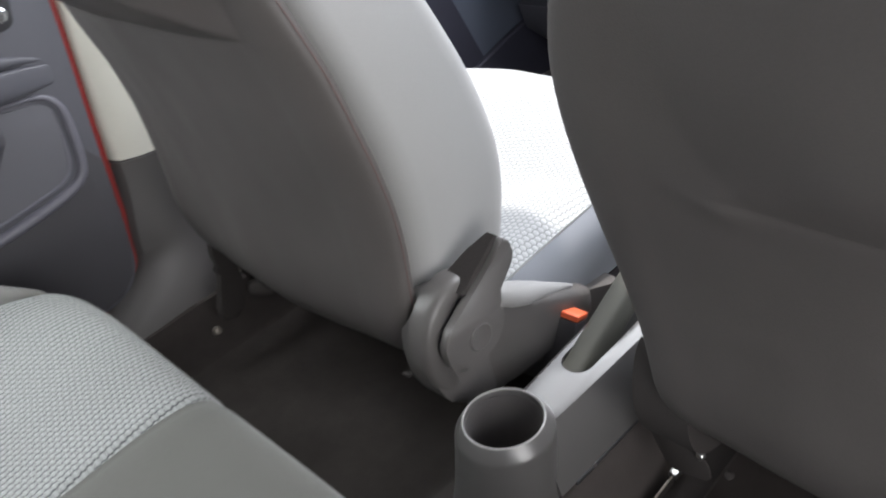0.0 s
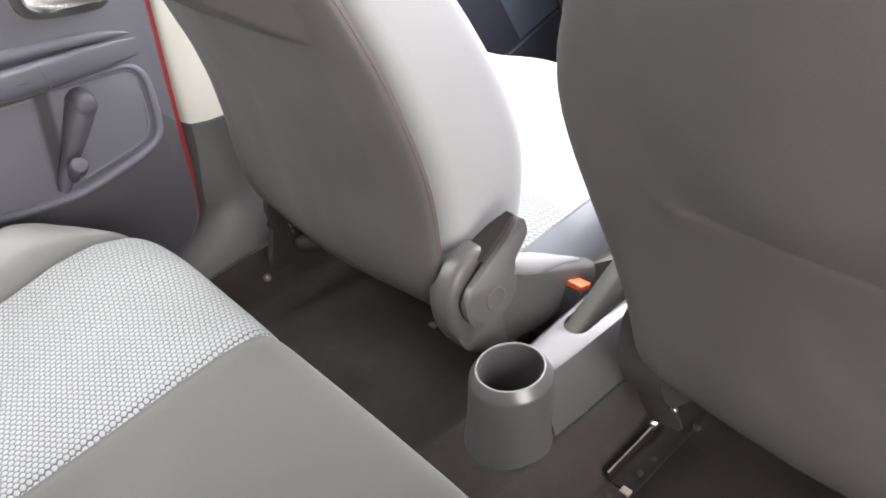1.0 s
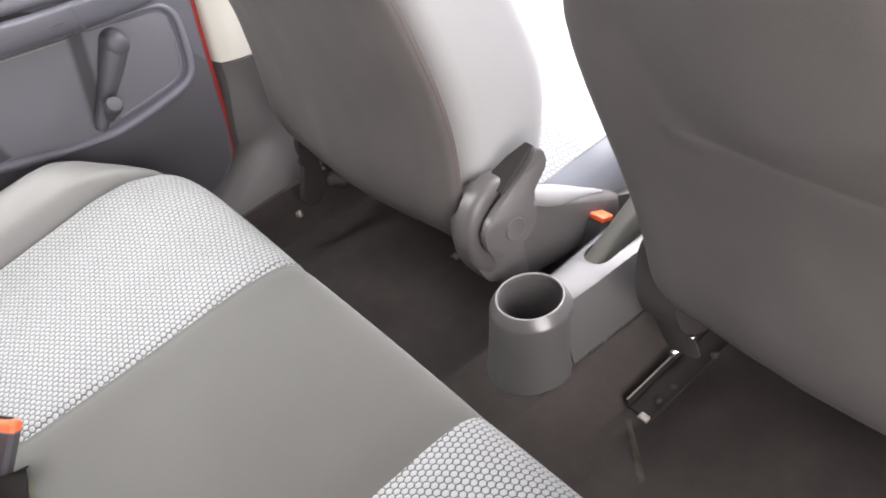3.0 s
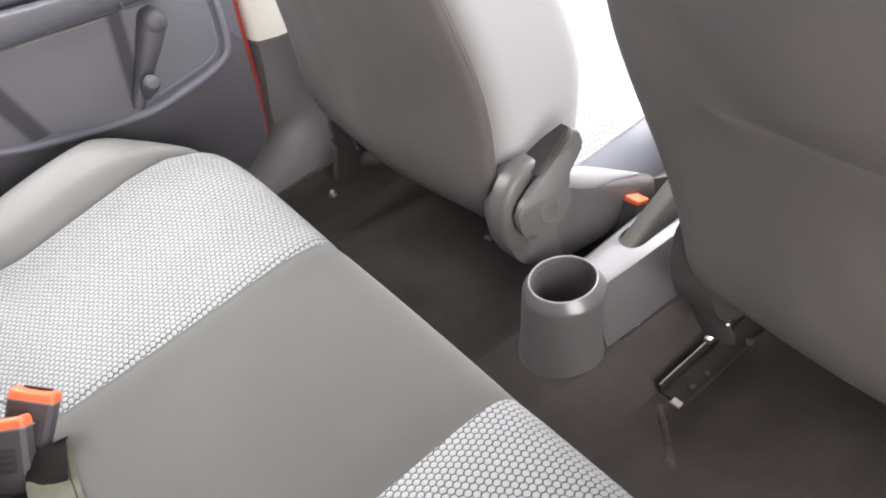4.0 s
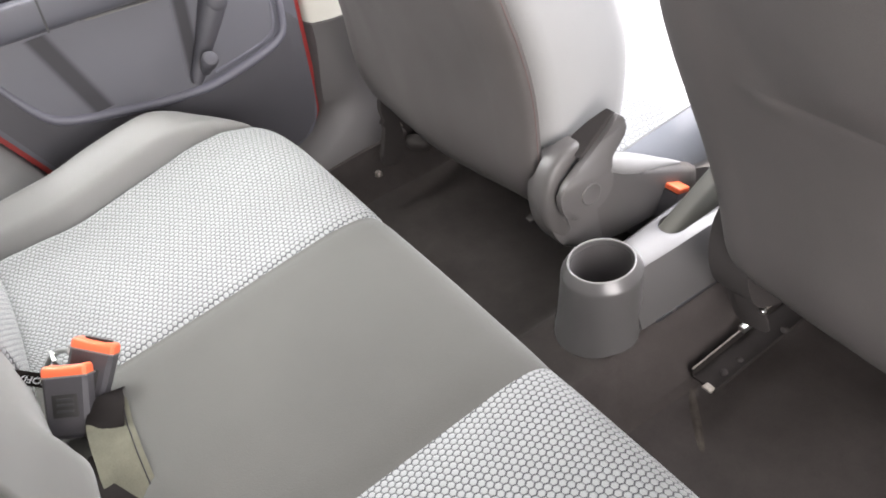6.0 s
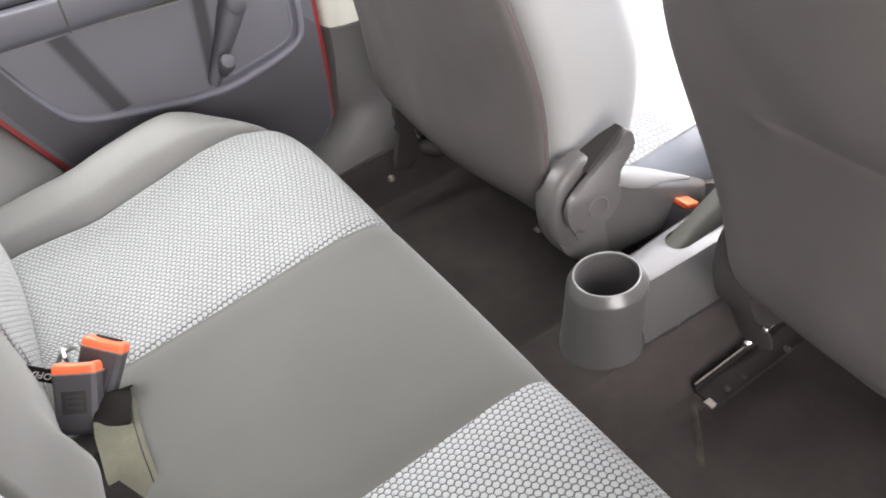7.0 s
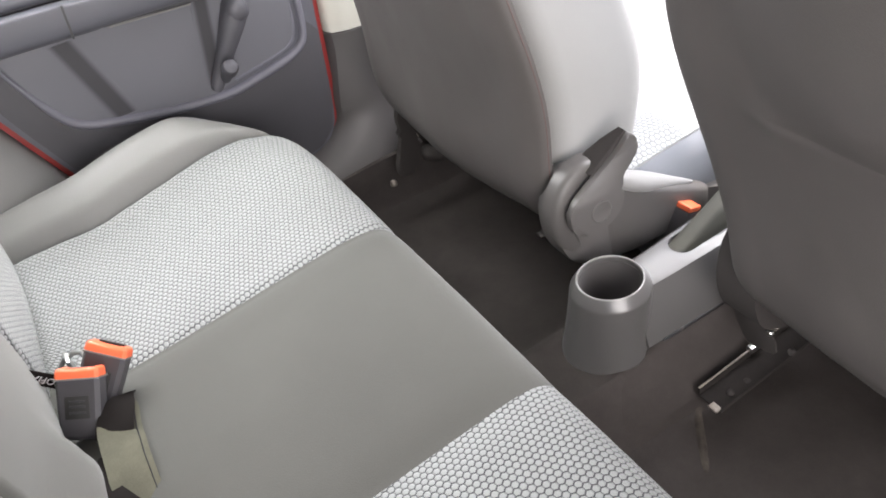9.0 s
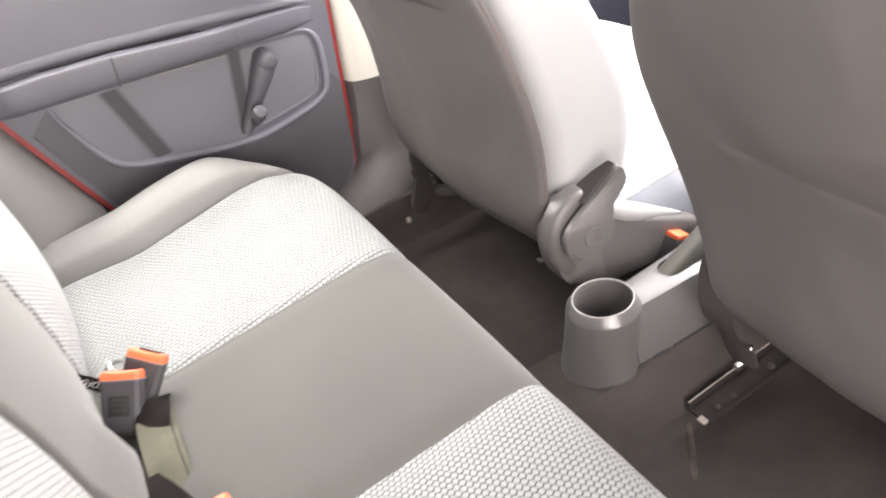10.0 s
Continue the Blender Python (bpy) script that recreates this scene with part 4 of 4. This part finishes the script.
tagged(part("carpet_seam", loft(fold), LIT_CARPET), "raised fold in the footwell carpet, coloured lighter for caught light", "carpet", kind="structure")
PLATE2 = [(0.206, 0.235), (0.210, 0.214), (0.222, 0.18), (0.235, 0.15), (0.25, 0.12), (0.34, 0.09), (0.34, 0.24)]
foot2 = thing("seat_bracket", "black sheet-metal foot with plastic covers under a front seat", "bracket", "seat brackets", at=(-0.54, 0.2, 0.09))
under(part("plate", prism(PLATE2, "x", -0.562, -0.558, 0.001), CARPET), foot2)
# highlight on this bracket's edge, likewise a bright bar
under(part("edge", tube([(-0.545, 0.199, 0.229), (-0.543, 0.208, 0.208), (-0.540, 0.217, 0.186), (-0.538, 0.224, 0.170)], 0.0014, 8), WORN_STEEL, label="bright bar for the highlight along the sheet's edge"), foot2)
under(part("cover", tube(curve([(-0.540, 0.224, 0.136), (-0.534, 0.230, 0.137), (-0.526, 0.238, 0.135), (-0.518, 0.247, 0.130), (-0.512, 0.254, 0.126)], 4), [0.004, 0.008, 0.011, 0.0125, 0.0135, 0.014, 0.014, 0.014, 0.0135, 0.013, 0.0125, 0.012, 0.0115, 0.0105, 0.009, 0.007, 0.004], 16), DUSTY, label="rounded dusty black cover"), foot2)
arm_shape = curve([(0.197, 0.232), (0.193, 0.212), (0.1945, 0.188), (0.184, 0.155), (0.173, 0.125), (0.178, 0.111), (0.192, 0.107), (0.207, 0.114), (0.217, 0.133), (0.222, 0.155), (0.219, 0.190), (0.208, 0.216), (0.197, 0.232)], 4)[:-1]
under(part("cover", prism([tuple(p) for p in arm_shape], "x", -0.549, -0.537, 0.005, 3), DUSTY, label="dusty black plastic cover narrowing upwards", sharp=70), foot2)
under(part("bolt", lathe([(0, 0.005), (0.004, 0.0045), (0.006, 0.002), (0.0065, -0.004), (0, -0.004)], (-0.54, 0.160, 0.106), 16), WORN_STEEL, label="bright bolt head"), foot2)

# ---- centre console with cup holder, handbrake ----
console = thing("centre_console", "grey plastic centre console with round cup holder", "console", at=(0, 0.3, 0.1))
CX, CY, RIM = -0.001, 0.188, 0.2245
shape = [(0.0366, 0.125), (0.0370, RIM - 0.010), (0.0372, RIM - 0.003), (0.0376, RIM - 0.0007), (0.0382, RIM), (0.0397, RIM), (0.0404, RIM - 0.0008), (0.0466, RIM - 0.0105), (0.0476, RIM - 0.0125), (0.0480, RIM - 0.0150),
         (0.0484, RIM - 0.03), (0.0505, 0.155), (0.0532, 0.128), (0.0541, 0.125), (0.0544, 0.116), (0.045, 0.113), (0.0366, 0.125)]
bm = lathe(shape, (CX, CY, 0), 64)
for v in bm.verts:
    d = max(RIM - 0.012 - v.co.z, 0) / 0.1
    v.co += Vector((-0.006, -0.009, 0)) * d
cup_ob = under(part("cup_holder", bm, CONSOLE), console)
ring = [(CX + 0.0386 * math.cos(radians(a)), CY + 0.0386 * math.sin(radians(a)), RIM - 0.0006) for a in range(0, 361, 5)]
under(part("cup_lip", tube(ring, 0.0014, 10), LIP, label="lip of the cup holder, coloured lighter for its highlight"), cup_ob)
# inner wall added to give the shaded inside of the cup its own colour
bm = lathe([(0, 0.114), (0.032, 0.114), (0.0345, 0.120), (0.0364, RIM - 0.007), (0.0371, RIM - 0.007), (0.0360, 0.120), (0.034, 0.1125), (0, 0.1125)], (CX, CY, 0), 48)
for v in bm.verts:
    d = max(RIM - 0.012 - v.co.z, 0) / 0.1
    v.co += Vector((-0.006, -0.009, 0)) * d
under(part("cup_inside", bm, PILLAR, label="added inner wall for the shade in the cup holder"), cup_ob)
loops = []
for y in span(CY + 0.012, 0.80, 34):
    zt = interp([(0.15, 0.212), (0.25, 0.214), (0.40, 0.222), (0.80, 0.25)], y)
    w = interp([(0.15, 0.027), (0.22, 0.0275), (0.30, 0.031), (0.45, 0.036), (0.8, 0.045)], y)
    b = interp([(0.15, 0.047), (0.30, 0.049), (0.8, 0.062)], y)
    sec = [(-b, 0.137), (-b, 0.14), (-w + 0.003, zt - 0.014), (-w + 0.007, zt - 0.004), (-w + 0.012, zt), (w - 0.006, zt), (w + 0.001, zt - 0.004), (w + 0.005, zt - 0.014), (b, 0.14), (b, 0.137)]
    loops.append([(x, y, z) for x, z in sec])
body = under(part("body", loft(loops), CONSOLE), console)
# slot in the top for the handbrake: a rounded pit cut through
slot = [(0.017 * math.cos(radians(a)), 0.296 + 0.017 * math.sin(radians(a))) for a in range(180, 361, 15)] + [(0.017, 0.60), (-0.017, 0.60)]
cutter = part("slot_cutter", prism([(x + 0.003, y) for x, y in slot], "z", 0.15, 0.28), DARK)
well = part("well_cutter", lathe([(0, 0.09), (0.0440, 0.09), (0.0440, 0.3), (0, 0.3)], (CX - 0.001, CY - 0.001, 0), 48), DARK)
for tool in (cutter, well):
    cut = body.modifiers.new("cut", "BOOLEAN")
    cut.object, cut.operation, cut.solver = tool, "DIFFERENCE", "EXACT"
dg = bpy.context.evaluated_depsgraph_get()
carved = bpy.data.meshes.new_from_object(body.evaluated_get(dg))
body.modifiers.clear()
bm = bmesh.new()
bm.from_mesh(carved)
for e in bm.edges:
    e.smooth = not (len(e.link_faces) == 2 and e.calc_face_angle(0) > radians(35))
bm.to_mesh(carved)
bm.free()
body.data = carved
bpy.data.objects.remove(cutter)
bpy.data.objects.remove(well)
under(part("slot_lining", prism([(x * 1.02 + 0.003, y) for x, y in slot], "z", 0.150, 0.1525), DARK), console)
# lower base of the console beneath a joint
loops = []
for y in span(CY - 0.12, CY + 0.12, 24) + span(CY + 0.15, 0.80, 6):
    d = 1 - smooth(CY - 0.12, CY - 0.01, y)
    b = interp([(0.15, 0.046), (0.30, 0.048), (0.8, 0.061)], y)
    top = 0.1255 + 0.011 * smooth(CY, CY + 0.03, y) - 0.03 * d
    half = [(b - 0.004, top), (b + 0.002, top - 0.0045), (b + 0.010, 0.114 - 0.045 * d), (b + 0.022, 0.088 - 0.055 * d), (b + 0.036, 0.05 - 0.06 * d)]
    loops.append([(-x, y, z) for x, z in half[::-1]] + [(x, y, z) for x, z in half])
under(part("base", loft(loops), CARPET, label="dark felt-covered base of the console"), console)
under(part("joint", prism([(0.222, 0.1345), (0.40, 0.1345), (0.40, 0.1385), (0.222, 0.1385)], "x", 0.044, 0.0497), DARK), console)
under(part("joint_screw", lathe([(0, 0.0015), (0.003, 0.001), (0.0034, 0), (0, 0)], n=12, m=Matrix.Translation((0.0488, 0.25, 0.1368)) @ pose(0, 0, 0, 0, 90, 0)), PILLAR), console)

brake = thing("handbrake", "dark grey handbrake lever rising from the console slot", "handbrake", at=(0, 0.3, 0.16))
loops = []
for t in span(0, 1, 14):
    y, z = 0.262 + 0.30 * t, 0.181 + 0.147 * t
    w, h = 0.0130 - 0.001 * t, 0.020 - 0.002 * t
    up = Vector((0, -0.44, 0.90))
    sec = []
    for k in range(16):
        a = 2 * math.pi * k / 16
        c, s = math.cos(a), math.sin(a)
        sec.append(Vector((0.0 + math.copysign(abs(c) ** 0.5, c) * w, y, z)) + up * (math.copysign(abs(s) ** 0.5, s) * h))
    loops.append(sec)
under(part("lever", loft(loops), LEVER), brake)

fb = thing("belt_buckle", "black front belt buckle with orange button beside the console", "belt buckle", at=(-0.06, 0.35, 0.1))
m = axes((-0.058, 0.338, 0.186), (1.0, 0.12, -0.1), (0.05, 0.40, 0.9))
bm = box(-0.0330, 0.0225, -0.05, 0.030, -0.013, 0.013, 0.003)
bm.transform(m)
under(part("body", bm, BUCKLE), fb)
bm = box(-0.0325, 0.022, 0.030, 0.0375, -0.0125, 0.0125, 0.0025)
bm.transform(m)
btn = under(part("release_button", bm, ORANGE, label="orange release button"), fb)
bm = box(-0.010, 0.010, 0.0345, 0.0364, 0.004, 0.007, 0.0004)
bm.transform(m)
under(part("slot", bm, DARK), btn)
bm = box(-0.009, 0.009, -0.12, -0.05, -0.002, 0.002, 0.0008)
bm.transform(m)
under(part("stalk", bm, BLACK_STEEL), fb)

# ---- front left: door panel, dash ----
fdoor = thing("front_door", "dark blue-grey front door trim with pocket", "car door", at=(-0.68, 0.7, 0.13))
under(part("trim_panel", prism([(0.30, 0.135), (1.15, 0.135), (1.22, 0.3), (1.22, 0.68), (0.30, 0.68)], "x", -0.695, -0.66, 0.006), DAYLIT_DOOR), fdoor)
# dark shape, outlined to fit the camera's view
under(part("dark_shape", prism([(0.34, 0.15), (0.895, 0.19), (0.833, 0.325), (0.77, 0.46), (0.70, 0.62), (0.34, 0.62)], "x", -0.662, -0.656, 0.002), NAVY, label="dark navy shape over the rear of the trim"), fdoor)
under(part("pocket", loft([[(-0.665, y, 0.10), (-0.652, y, 0.11), (-0.648, y, z - 0.004), (-0.651, y, z), (-0.665, y, z)] for y, z in ((0.62, 0.16), (0.866, 0.218), (0.953, 0.242), (1.052, 0.264), (1.16, 0.285))]), NAVY), fdoor)
under(part("armrest", loft([[(-0.665, y, 0.45), (-0.61, y, 0.455), (-0.60, y, 0.48), (-0.612, y, 0.50), (-0.665, y, 0.505)] for y in span(0.36, 1.0, 6)]), DOOR), fdoor)
dash = thing("dashboard", "dark blue-black dashboard across the cabin front", "dashboard", at=(0, 1.1, 0.4))
loops = []
for x in span(-0.655, 0.655, 20):
    loops.append([(x, y, z) for y, z in ((1.245, 0.30), (1.02, 0.32), (0.93, 0.38), (0.90, 0.48), (0.93, 0.60), (1.02, 0.69), (1.245, 0.73))])
under(part("body", loft(loops), DARK), dash)
under(part("knee_panel", loft([[(x, 1.24, 0.14), (x, 1.10, 0.16), (x, 1.0, 0.24), (x, 0.985, 0.29), (x, 1.02, 0.30), (x, 1.24, 0.295)] for x in span(-0.65, -0.12, 8)]), DOOR), dash)
